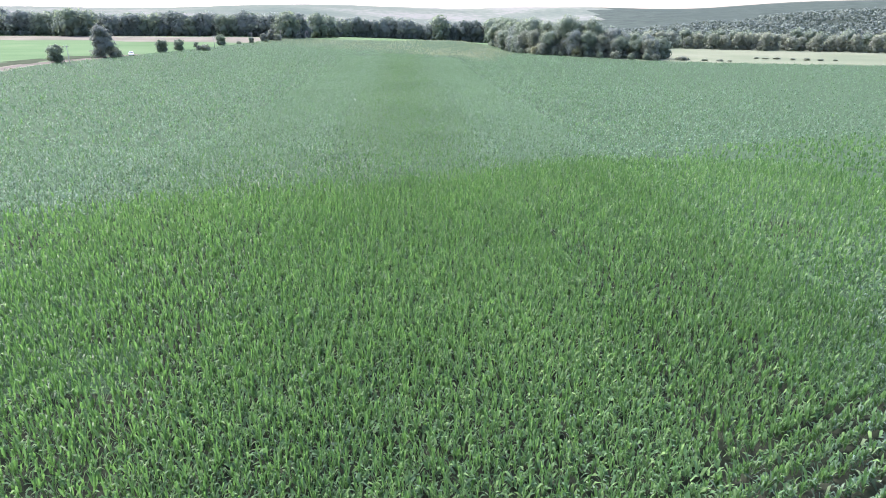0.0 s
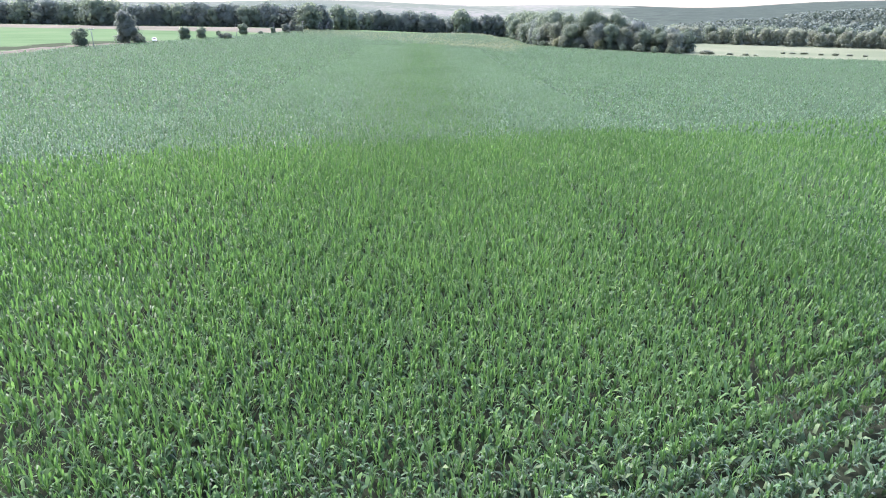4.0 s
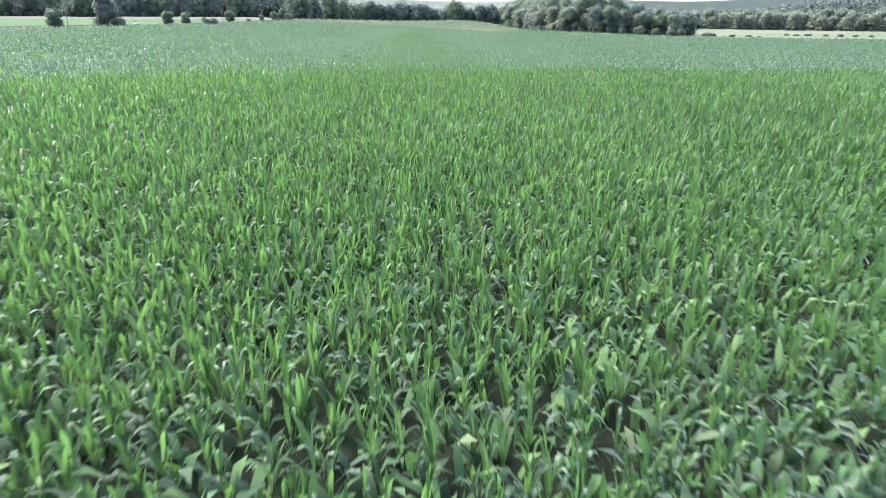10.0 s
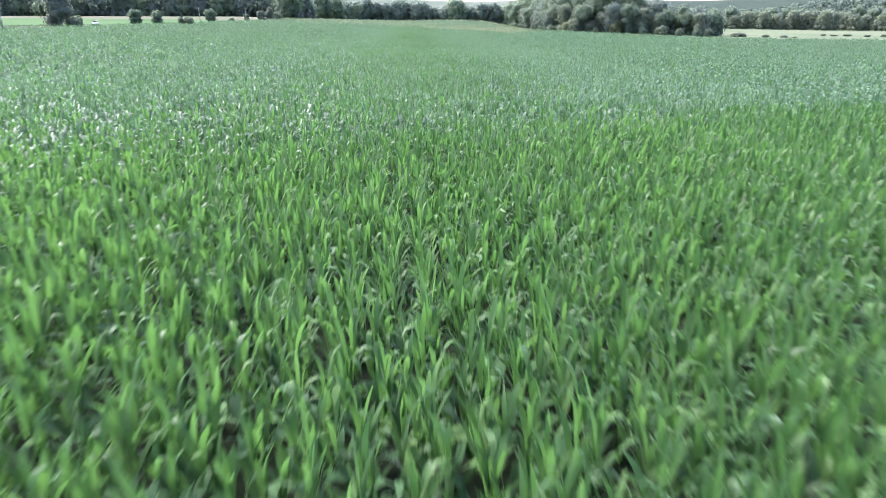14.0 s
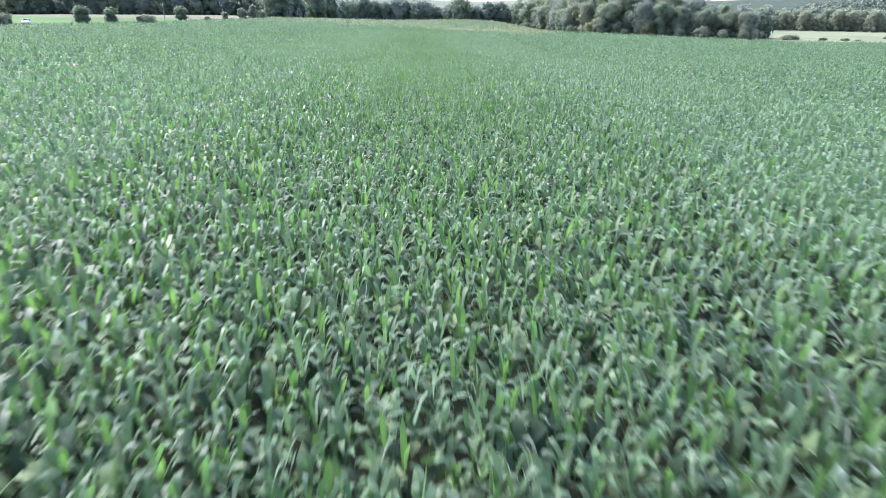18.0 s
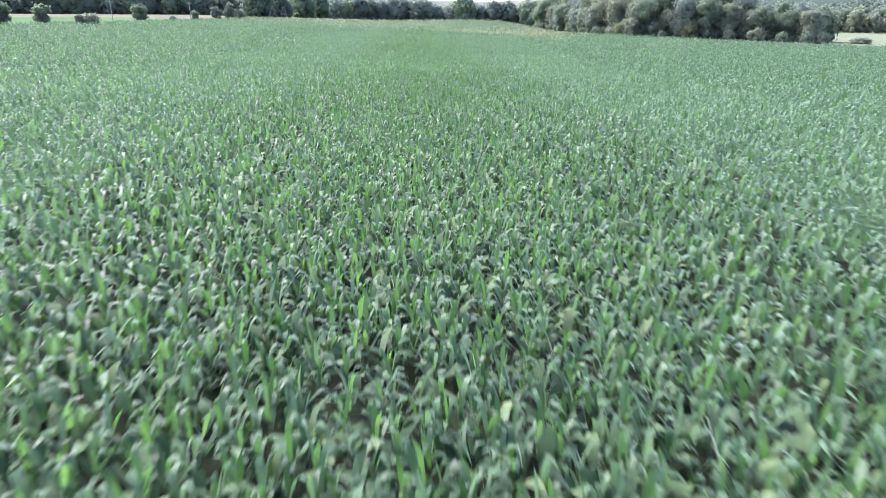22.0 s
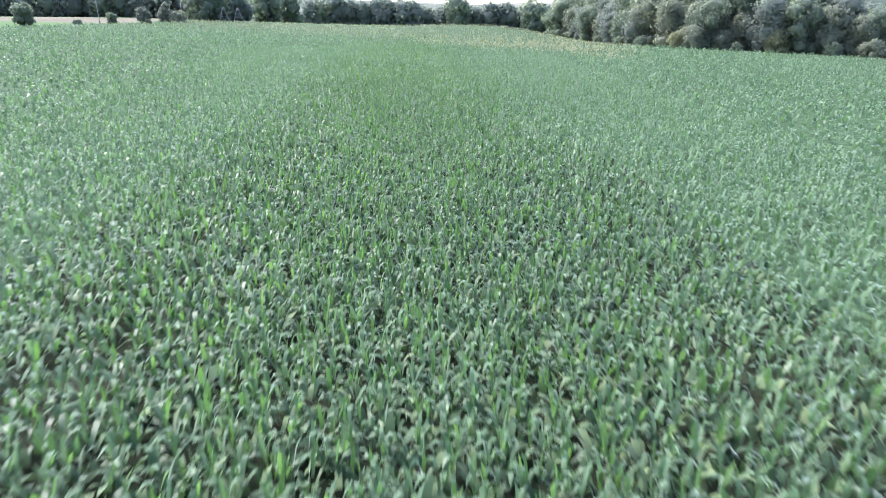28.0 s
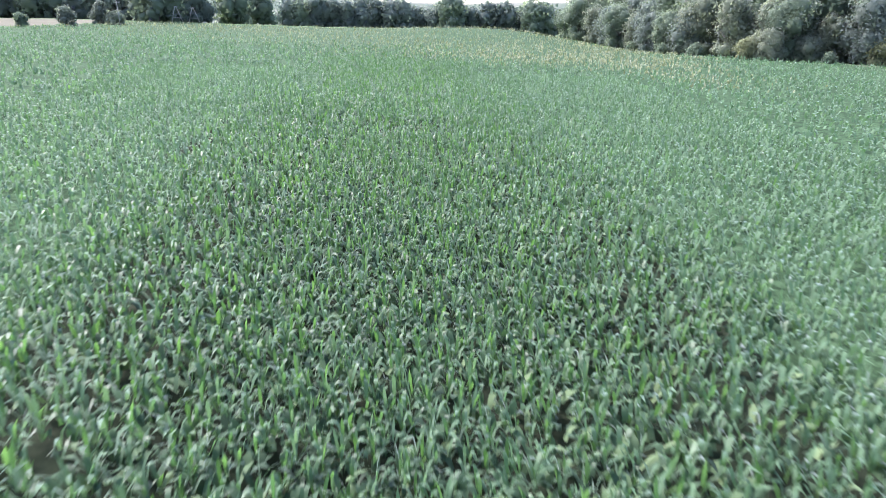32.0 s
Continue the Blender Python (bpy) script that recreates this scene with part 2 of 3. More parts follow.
def canopy(x, y):
    """Height of the crop's tops, and of the open ground beyond the field."""
    x, y = np.asarray(x, float), np.asarray(y, float)
    yc = np.clip(y, 0, 430)
    across = np.abs(x + 0.75 + 0.058 * (y - 0.5))
    middle = sum(np.interp(y + d, PROFILE_Y, PROFILE_Z) for d in (-9, -6, -3, 0, 3, 6, 9)) / 7
    sides = step(45, 100, across) + step(300, 330, y) * (1 - step(45, 100, across))
    z = middle * (1 - sides) + 4.66e-5 * yc * yc * sides
    z = z - (np.where(x < 0, 0.042, 0.045) * np.clip(x, -130, 110) + 0.02 * np.clip(x + 130, -190, 0) + 0.02 * np.clip(x - 110, 0, 210)) * step(-40, 110, y)
    z = z - 0.02 * np.clip(y - 430, 0, 300) * step(-60, 120, x)
    # a knoll at the field's far end, and the hollow that the copse stands in
    z = z + 1.5 * np.exp(-((x - 2) / 26) ** 2 - ((y - 412) / 38) ** 2)
    z = z - 1.6 * step(10, 36, x) * (1 - step(60, 110, x)) * step(322, 395, y) * (1 - step(480, 560, y))
    far = step(1000, 2500, y + 0.25 * np.abs(x))
    z = z + far * (90 + 14 * lumps(x, y, 1300, 3))
    z = z + 34 * np.exp(-((x - 640) / 330) ** 2 - ((y - 980) / 260) ** 2) * step(480, 800, y)
    return z


LEFT_Y = (-60, 180, 200, 224, 250, 290, 340, 400, 440)
LEFT_X = (-119, -119, -122.5, -122, -118, -113, -108, -102, -100)


def left_edge(y):
    return np.interp(y, LEFT_Y, LEFT_X)


RIGHT_Y = (-60, 200, 284, 294, 304, 311, 315, 322, 331, 346, 400, 440)
RIGHT_X = (262, 258, 250, 190, 140, 113, 95, 70, 52, 38, 31, 27)


def in_field(x, y, margin=0.0):
    """1 inside the maize field, falling to 0 over a few metres past its edge."""
    r = np.interp(y, RIGHT_Y, RIGHT_X)
    d = np.minimum(np.minimum(x - left_edge(y), r - x), np.minimum(423 + 1.5 * np.sin(x / 9) - y, y + 45))
    return step(-6, 0, d - margin)


def ground_z(x, y):
    return canopy(x, y) - 0.95


def mesh_from(name, verts, quads=None, tris=None, mats=(), q_mat=None, t_mat=None, smooth=True):
    """A mesh from numpy arrays of corners."""
    me = bpy.data.meshes.new(name)
    verts = np.asarray(verts, np.float32).reshape(-1, 3)
    nq = 0 if quads is None else len(quads)
    nt = 0 if tris is None else len(tris)
    loops = np.concatenate([np.asarray(a, np.int32).ravel() for a in (quads, tris) if a is not None])
    me.vertices.add(len(verts)); me.vertices.foreach_set("co", verts.ravel())
    me.loops.add(len(loops)); me.loops.foreach_set("vertex_index", loops)
    me.polygons.add(nq + nt)
    start = np.concatenate([np.arange(nq) * 4, nq * 4 + np.arange(nt) * 3]).astype(np.int32)
    me.polygons.foreach_set("loop_start", start)
    me.polygons.foreach_set("use_smooth", np.full(nq + nt, smooth))
    for m in mats:
        me.materials.append(m)
    if q_mat is not None or t_mat is not None:
        mi = np.concatenate([a for a in (q_mat, t_mat) if a is not None]).astype(np.int32)
        me.polygons.foreach_set("material_index", mi)
    me.update(calc_edges=True)
    me.validate()
    return me


def part(name, bm, material, parent, label=""):
    me = bpy.data.meshes.new(name)
    bm.to_mesh(me)
    bm.free()
    me.materials.append(material)
    ob = new(name, me)
    ob.parent = parent
    if label:
        tagged(ob, label)
    return ob


def mesh_part(name, me, parent, label=""):
    ob = new(name, me)
    ob.parent = parent
    if label:
        tagged(ob, label)
    return ob


def tube(bm, points, radii, sides=8):
    """A tapered tube along points, closed at both ends."""
    rings = []
    for i, p in enumerate(points):
        p = Vector(p)
        a, b = Vector(points[max(i - 1, 0)]), Vector(points[min(i + 1, len(points) - 1)])
        d = (b - a).normalized()
        s = d.orthogonal().normalized()
        u = d.cross(s)
        rings.append([bm.verts.new(p + (s * math.cos(k * 2 * math.pi / sides) + u * math.sin(k * 2 * math.pi / sides)) * radii[i]) for k in range(sides)])
    for r0, r1 in zip(rings, rings[1:]):
        for k in range(sides):
            bm.faces.new((r0[k], r0[(k + 1) % sides], r1[(k + 1) % sides], r1[k])).smooth = True
    bm.faces.new(rings[0][::-1]); bm.faces.new(rings[-1])
    return bm


# ---- ground: one sheet to the horizon ----
def build_ground():
    def axis(lo, hi, fine_lo, fine_hi, fine, grow):
        mid = list(np.arange(fine_lo, fine_hi + 0.01, fine))
        up, s = [], fine
        v = fine_hi
        while v < hi:
            s *= grow; v += s; up.append(min(v, hi))
        down, s, v = [], fine, fine_lo
        while v > lo:
            s *= grow; v -= s; down.append(max(v, lo))
        return np.array(down[::-1] + mid + up)
    xs = axis(-4200, 4200, -150, 268, 4, 1.12)
    xs = np.array(sorted(set(xs) | set(np.arange(-132, -108, 1.0))))
    ys = axis(-1500, 4600, -50, 440, 4, 1.12)
    gx, gy = np.meshgrid(xs, ys)
    gx = gx + (left_edge(gy) + 118) * np.clip(1 - np.maximum(np.abs(gx + 120) - 14, 0) / 50, 0, 1)
    gz = ground_z(gx, gy) + 0.04 * lumps(gx, gy, 6, 9) * (np.abs(gy) < 500)
    nx, ny = len(xs), len(ys)
    idx = np.arange(nx * ny).reshape(ny, nx)
    quads = np.stack([idx[:-1, :-1], idx[:-1, 1:], idx[1:, 1:], idx[1:, :-1]], -1).reshape(-1, 4)
    cx, cy = 0.25 * (gx[:-1, :-1] + gx[1:, 1:]) * 2, 0.25 * (gy[:-1, :-1] + gy[1:, 1:]) * 2
    cx, cy = cx.ravel(), cy.ravel()
    mat = np.full(len(cx), 1)
    e = left_edge(cy)
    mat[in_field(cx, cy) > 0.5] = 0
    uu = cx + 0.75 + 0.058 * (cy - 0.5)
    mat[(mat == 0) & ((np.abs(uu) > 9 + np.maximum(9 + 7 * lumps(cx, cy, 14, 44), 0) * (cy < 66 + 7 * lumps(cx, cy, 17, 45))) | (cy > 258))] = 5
    mat[(cx < e - 0.6) & (cx > e - 7) & (cy < 238)] = 2
    mat[(cx < e - 2.4) & (cx > e - 5.6) & (cy < 262)] = 3
    mat[(cx < e - 7 - 2 * lumps(cx, cy, 25, 4)) & (cx > e - 19 + 5 * lumps(cx, cy, 40, 5)) & (cy > 40) & (cy < 246)] = 6
    mat[(cx < -108) & (cy > 372 + 8 * lumps(cx, cy, 90, 2)) & (cy < 428) & (cx > -420)] = 2
    mat[(mat == 1) & (cx > 60) & (cy > 240)] = 8
    mat[(cy > 700)] = 4
    mat[(cy > 470) & (cx > np.where(cy > 900, 0.27 * cy - 60, 0.13 * cy + 66) + 50 * lumps(cx, cy, 400, 12)) & (cx < 2600)] = 7
    me = mesh_from("ground", np.stack([gx, gy, gz], -1), quads=quads, mats=(SOIL, MEADOW, STUBBLE, TRACK, HILL, CROP_TONE, DITCH, FOREST, PASTURE), q_mat=mat)
    tagged(new("ground", me), "gently rolling farmland of field soil darkened for row shade, pale meadow and distant hill fields", "ground", kind="structure")


build_ground()


# ---- maize ----
def blades(base, az, length, width, lean0, lean1, knee, twist, stations, fold):
    """Leaf blades as arrays: each starts at base, leans lean0 radians from upright at its foot and lean0 + lean1 at its tip;
    most of the bend lies round the knee, a share of its length. stations: how far along, and how wide there; the last is the tip. Returns corners, quads and triangles."""
    n = len(az)
    s = np.array([a for a, _ in stations]); w = np.array([b for _, b in stations])
    k = len(s)
    def lean(at):
        return lean0[:, None] + lean1[:, None] * (0.8 * step(-0.22, 0.22, at[None, :] - knee[:, None]) + 0.2 * at[None, :])
    ang, seg, mid = lean(s), np.diff(s), lean(0.5 * (s[1:] + s[:-1]))
    out = np.concatenate([np.zeros((n, 1)), np.cumsum(np.sin(mid) * seg, 1)], 1) * length[:, None]
    up = np.concatenate([np.zeros((n, 1)), np.cumsum(np.cos(mid) * seg, 1)], 1) * length[:, None]
    dx, dy = np.cos(az), np.sin(az)
    centre = np.stack([base[:, 0, None] + out * dx[:, None], base[:, 1, None] + out * dy[:, None], base[:, 2, None] + up], -1)
    side0 = np.stack([-dy, dx, np.zeros(n)], -1)[:, None, :]
    nrm = np.stack([-np.cos(ang) * dx[:, None], -np.cos(ang) * dy[:, None], np.sin(ang)], -1)
    tw = (twist[:, None] * s[None, :])[..., None]
    side = side0 * np.cos(tw) + nrm * np.sin(tw)
    nrm2 = nrm * np.cos(tw) - side0 * np.sin(tw)
    half = (0.5 * width[:, None] * w[None, :])[..., None]
    cols = 3 if fold else 2
    if fold:
        ring = np.stack([centre - side * half + nrm2 * half * 0.35, centre, centre + side * half + nrm2 * half * 0.35], 2)
    else:
        ring = np.stack([centre - side * half, centre + side * half], 2)
    v = np.concatenate([ring[:, :-1].reshape(n, -1, 3), centre[:, -1:]], 1)
    per = v.shape[1]
    q, t = [], []
    for i in range(k - 2):
        for c in range(cols - 1):
            a = i * cols + c
            q.append((a, a + 1, a + cols + 1, a + cols))
    for c in range(cols - 1):
        a = (k - 2) * cols + c
        t.append((a, a + 1, per - 1))
    off = (np.arange(n) * per)[:, None, None]
    return v.reshape(-1, 3), (np.array(q, int).reshape(1, -1, 4) + off).reshape(-1, 4), (np.array(t)[None] + off).reshape(-1, 3)


FINER = ((0, 0.45), (0.25, 0.85), (0.46, 1.0), (0.56, 1.0), (0.65, 0.97), (0.74, 0.85), (0.86, 0.55), (1, 0))
MEDIUM = ((0, 0.55), (0.4, 0.95), (0.57, 1.0), (0.74, 0.85), (1, 0))
COARSE = ((0, 0.7), (0.52, 1.0), (0.72, 0.9), (1, 0))
TINY = ((0, 0.8), (0.6, 1.0), (1, 0))


def upright_share(x, y):
    """How far the plants at a place are of the bright upright kind (1) or of the drooping blue-green kind (0)."""
    wob = 3 * lumps(x, y, 26, 21)
    lo = step(-1, 1, (y - (15.6 + 0.66 * np.clip(x, -14, 30)) + wob) / 5.0)
    hi = 1 - step(-1, 1, (y - (63.5 + 0.42 * np.clip(x, -60, 0) + 0.6 * np.clip(x, 0, 80)) + 0.4 * wob) / 4.0)
    return 0.88 * lo * hi


def pale_share(x, y):
    return step(-1, 1, (y - (310 - 0.75 * np.clip(x, -90, 20)) + 12 * lumps(x, y, 60, 31) - 2.6 * np.clip(x - 18, 0, 60)) / 28.0)


HEAD = radians(28.8)          # the headland's rows run aslant to the flight line


def plant_spots(u0, u1, y0, y1, row, gap, seed, miss=0.04):
    """Places of plants on straight rows; u counts metres across from the flight line. On the headland the rows run aslant."""
    r = np.random.RandomState(seed)
    us = np.arange(math.ceil(u0 / row), math.floor(u1 / row) + 1) * row
    us = us[(us >= u0) & (us < u1)]
    u, y = np.meshgrid(us, np.arange(y0, y1, gap))
    u, y = u.ravel() + r.normal(0, 0.12, u.size), y.ravel() + r.uniform(-0.5, 0.5, u.size) * gap
    x = u - 0.75 - 0.058 * (y - 0.5)
    keep = y > headland(x)
    x, y = x[keep], y[keep]
    if y0 < 34:
        p, q = np.meshgrid(np.arange(-70, 76, gap * 0.56), np.arange(-60, 60) * 0.72)
        p, q = p.ravel() + r.uniform(-0.5, 0.5, p.size) * gap, q.ravel() + r.normal(0, 0.07, p.size)
        hx, hy = p * math.cos(HEAD) - q * math.sin(HEAD), p * math.sin(HEAD) + q * math.cos(HEAD)
        hu = hx + 0.75 + 0.058 * (hy - 0.5)
        k = (hu >= u0) & (hu < u1) & (hy >= y0) & (hy < y1) & (hy <= headland(hx))
        x, y = np.concatenate([x, hx[k]]), np.concatenate([y, hy[k]])
    keep = r.uniform(size=x.size) > miss + 0.22 * step(0.45, 0.9, lumps(x, y, 5, 55))
    keep &= in_field(x, y, 0.5) > 0.99
    return x[keep], y[keep]


def headland(x):
    return 16.6 + 0.62 * np.clip(x, -26, 40)


def crop_leaves(x, y, leaves, seed, wide=1.0):
    """Parameters of all leaves of the plants at x, y."""
    r = np.random.RandomState(seed)
    n = len(x)
    up = (upright_share(x, y) > r.uniform(0.12, 0.88, n))
    size = r.normal(1, 0.1, n) * np.where(up, 1.04, 1.0) * (1 - 0.12 * step(62, 80, y))
    small = 0.76 + 0.24 * step(14, 34, y - 0.5 * np.clip(x, -20, 30))          # stunted towards the headland
    size = size * small
    az0 = r.uniform(0, 2 * math.pi, n)
    tilt = r.normal(0, 0.06, (n, 2))
    gz = ground_z(x, y)
    steep = np.maximum(step(60, 74, y), 1 - step(14, 30, y))
    rows = []
    for k in range(leaves):
        f = (k + 0.5) / leaves
        top = f > 0.6
        h = (0.12 + 0.44 * f + r.normal(0, 0.04, n)) * size
        az = az0 + k * math.pi + r.normal(0, 0.5, n)
        spike = r.uniform(size=n) < np.where(up, 0.86, 0.52 if top else 0.2)
        length = np.where(spike, r.uniform(0.34, 0.54, n), r.uniform(0.4, 0.58, n)) * size
        width = np.where(up, r.uniform(0.04, 0.062, n), np.where(spike, r.uniform(0.036, 0.06, n), r.uniform(0.042, 0.068, n))) * wide * small
        lean0 = np.where(up & spike, r.uniform(0.03, 0.44, n), np.where(spike, r.uniform(0.03, 0.55, n), r.uniform(0.06, 0.6, n))) * (0.7 if top else 1.25) * (1 - 0.1 * steep)
        lean1 = np.where(spike, r.uniform(0.0, 0.8, n), r.uniform(1.7, 2.8, n))
        knee = np.where(spike, 0.7, r.uniform(0.46, 0.72, n) + 0.09 * steep)
        base = np.stack([x + tilt[:, 0] * h, y + tilt[:, 1] * h, gz + h], -1)
        rows.append((base, az, length, width, lean0, lean1, knee, r.normal(0, 0.45, n), up | (spike & (r.uniform(size=n) < 0.75))))
    return [np.concatenate(c) for c in zip(*rows)]


def haze_share(x, y):
    """How many of the leaves at a place take the paler, haze-toned colour; they grow more common away from the middle
    of the field.
    """
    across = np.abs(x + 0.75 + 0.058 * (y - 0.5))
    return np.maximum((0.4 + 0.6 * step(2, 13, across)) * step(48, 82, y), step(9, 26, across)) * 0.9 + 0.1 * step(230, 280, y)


def crop_mesh(name, spots, leaves, stations, fold, seed, wide=1.0):
    x, y = spots
    base, az, length, width, lean0, lean1, knee, twist, up = crop_leaves(x, y, leaves, seed, wide)
    v, q, t = blades(base, az, length, width, lean0, lean1, knee, twist, stations, fold)
    r = np.random.RandomState(seed + 1)
    pale = r.uniform(size=len(az)) < pale_share(base[:, 0], base[:, 1])
    hazed = r.uniform(size=len(az)) < haze_share(base[:, 0], base[:, 1])
    up &= ~hazed | (upright_share(base[:, 0], base[:, 1]) > 0.15)
    m = np.where(pale, 2, np.where(up, 1, np.where(hazed, 3, 0)))
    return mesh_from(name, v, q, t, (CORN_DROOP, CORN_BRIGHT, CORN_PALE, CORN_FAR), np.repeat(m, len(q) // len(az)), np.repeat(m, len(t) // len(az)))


# the plants that the camera comes closest to while it hovers, each a thing of its own
def corn_plant(up, seed):
    r = random.Random(seed)
    root = new("corn_plant")
    tagged(root, "bright green upright maize plant with pointed blades" if up else "blue-green maize plant with arching drooping leaves",
           "plant", "maize plants in rows")
    bm = bmesh.new()
    top = 0.62
    tube(bm, [(0, 0, -0.05), (0.01, 0, 0.25), (0.0, 0.01, 0.45), (0.01, 0.01, top)], [0.016, 0.014, 0.011, 0.006], 6)
    part("stalk", bm, STALK, root)
    az0 = r.uniform(0, 6.28)
    for k in range(8):
        f = (k + 0.5) / 8
        hi = f > 0.6
        one = np.ones(1)
        spike = r.random() < (0.8 if up else 0.52 if hi else 0.2)
        bright = up or (spike and r.random() < 0.75)
        v, q, t = blades(np.array([[0, 0, 0.12 + 0.44 * f]]), one * (az0 + k * math.pi + r.gauss(0, 0.5)),
                         one * (r.uniform(0.34, 0.54) if spike else r.uniform(0.4, 0.58)),
                         one * (r.uniform(0.032, 0.05) if up else r.uniform(0.04, 0.066) if spike else r.uniform(0.046, 0.076)),
                         one * ((r.uniform(0.03, 0.5) if spike else r.uniform(0.06, 0.58)) * (0.5 if hi else 0.9)),
                         one * (r.uniform(0.0, 0.7) if spike else r.uniform(1.7, 2.8)), one * (0.7 if spike else r.uniform(0.55, 0.8)),
                         one * r.gauss(0, 0.45), FINER, True)
        mesh_part("leaf", mesh_from("leaf", v, q, t, (CORN_BRIGHT if bright else CORN_DROOP,)), root)
    return root


ROW, GAP = 0.45, 0.16
NEAR = (-3.3, 3.3, 8.7, 11.4)          # across, across, along, along
droop_models = [corn_plant(False, s) for s in range(10)]
erect_models = [corn_plant(True, 50 + s) for s in range(2)]
px_, py_ = plant_spots(*NEAR, ROW, GAP, 7)
rr = random.Random(4)
fresh = {False: list(droop_models), True: list(erect_models)}
for i in range(len(px_)):
    up = bool(upright_share(px_[i], py_[i]) > rr.uniform(0.12, 0.88))
    m = pose(px_[i], py_[i], float(ground_z(px_[i], py_[i])), rr.gauss(0, 4), rr.gauss(0, 4), rr.uniform(0, 360)) @ Matrix.Scale(rr.gauss(0.78, 0.08), 4)
    ob = fresh[up].pop() if fresh[up] else copy_thing(rr.choice(erect_models if up else droop_models), Matrix())
    ob.matrix_world = m
for k, left in fresh.items():
    for j, ob in enumerate(left):
        ob.matrix_world = pose(4.0 + 0.7 * j, 14.6 + 0.5 * k, float(ground_z(4.0 + 0.7 * j, 14.6 + 0.5 * k)))


def stuff(name, me, label, category):
    return tagged(new(name, me), label, category, kind="stuff")


def without_near(s):
    x, y = s
    u = x + 0.75 + 0.058 * (y - 0.5)
    k = ~((u >= NEAR[0]) & (u < NEAR[1]) & (y >= NEAR[2]) & (y < NEAR[3]))
    return x[k], y[k]


CROP_LABEL = "dense rows of blue-green and bright green maize leaves"
# across, across, along, along, gap in the row, leaves, how finely bent, how wide
STRIPS = (
    (-3.3, 3.3, 5, 64, 0.14, 7, MEDIUM, 1.0), (-3.3, 3.3, 64, 250, 0.152, 5, COARSE, 1.2),
    (-9.3, -3.3, 5, 64, 0.14, 6, COARSE, 1.1), (3.3, 9.3, 5, 64, 0.14, 6, COARSE, 1.1),
    (-9.3, -3.3, 64, 262, 0.195, 4, TINY, 1.55), (3.3, 9.3, 64, 262, 0.195, 4, TINY, 1.55),
    (-22.3, -9.3, 5, 75, 0.17, 4, TINY, 1.4), (9.3, 22.3, 34, 75, 0.17, 4, TINY, 1.4), (9.3, 24.3, 8, 34, 0.16, 6, TINY, 1.5),
    (-46.3, -22.3, 24, 75, 0.36, 3, TINY, 1.9), (22.3, 46.3, 34, 75, 0.36, 3, TINY, 1.9),
    (-24.3, -9.3, 75, 150, 0.36, 3, TINY, 1.9), (9.3, 24.3, 75, 150, 0.36, 3, TINY, 1.9),
    (-24.3, -9.3, 150, 285, 0.3, 3, TINY, 1.8), (9.3, 24.3, 150, 285, 0.3, 3, TINY, 1.8), (-9.3, 9.3, 250, 300, 0.27, 3, TINY, 1.7),
)
for k, (a, b, y0, y1, gap, leaves, how, wide) in enumerate(STRIPS):
    stuff("maize_crop", crop_mesh("maize_crop", without_near(plant_spots(a, b, y0, y1, ROW, gap, 15 + k)), leaves, how, False, 121 + k, wide), CROP_LABEL, "crop")


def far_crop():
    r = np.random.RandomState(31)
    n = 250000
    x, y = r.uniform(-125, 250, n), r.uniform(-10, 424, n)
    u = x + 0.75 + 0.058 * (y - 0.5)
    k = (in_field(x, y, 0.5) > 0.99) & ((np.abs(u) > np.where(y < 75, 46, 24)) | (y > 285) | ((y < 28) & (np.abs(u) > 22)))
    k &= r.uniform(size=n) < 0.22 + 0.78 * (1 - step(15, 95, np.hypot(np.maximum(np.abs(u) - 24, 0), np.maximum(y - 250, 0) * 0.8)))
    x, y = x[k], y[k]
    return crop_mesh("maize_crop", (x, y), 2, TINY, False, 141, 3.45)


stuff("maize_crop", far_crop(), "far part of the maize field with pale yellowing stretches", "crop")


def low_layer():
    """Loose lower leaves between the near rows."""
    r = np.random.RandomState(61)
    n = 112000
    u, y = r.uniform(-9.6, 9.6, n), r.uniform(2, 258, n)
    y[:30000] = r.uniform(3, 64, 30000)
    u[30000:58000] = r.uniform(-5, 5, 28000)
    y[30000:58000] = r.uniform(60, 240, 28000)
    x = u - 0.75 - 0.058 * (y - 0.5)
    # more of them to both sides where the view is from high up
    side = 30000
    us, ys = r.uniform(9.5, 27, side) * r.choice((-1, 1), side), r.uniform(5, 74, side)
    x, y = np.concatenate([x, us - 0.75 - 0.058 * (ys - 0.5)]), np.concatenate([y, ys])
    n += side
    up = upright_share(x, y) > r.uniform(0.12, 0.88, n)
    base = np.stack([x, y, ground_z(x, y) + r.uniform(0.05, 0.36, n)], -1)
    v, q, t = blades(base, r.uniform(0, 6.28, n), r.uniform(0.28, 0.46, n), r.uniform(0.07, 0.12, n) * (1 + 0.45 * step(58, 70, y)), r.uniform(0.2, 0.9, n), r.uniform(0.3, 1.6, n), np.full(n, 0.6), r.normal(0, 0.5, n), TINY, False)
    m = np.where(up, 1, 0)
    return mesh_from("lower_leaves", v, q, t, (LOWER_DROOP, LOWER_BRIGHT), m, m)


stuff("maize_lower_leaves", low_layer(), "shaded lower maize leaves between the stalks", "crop")


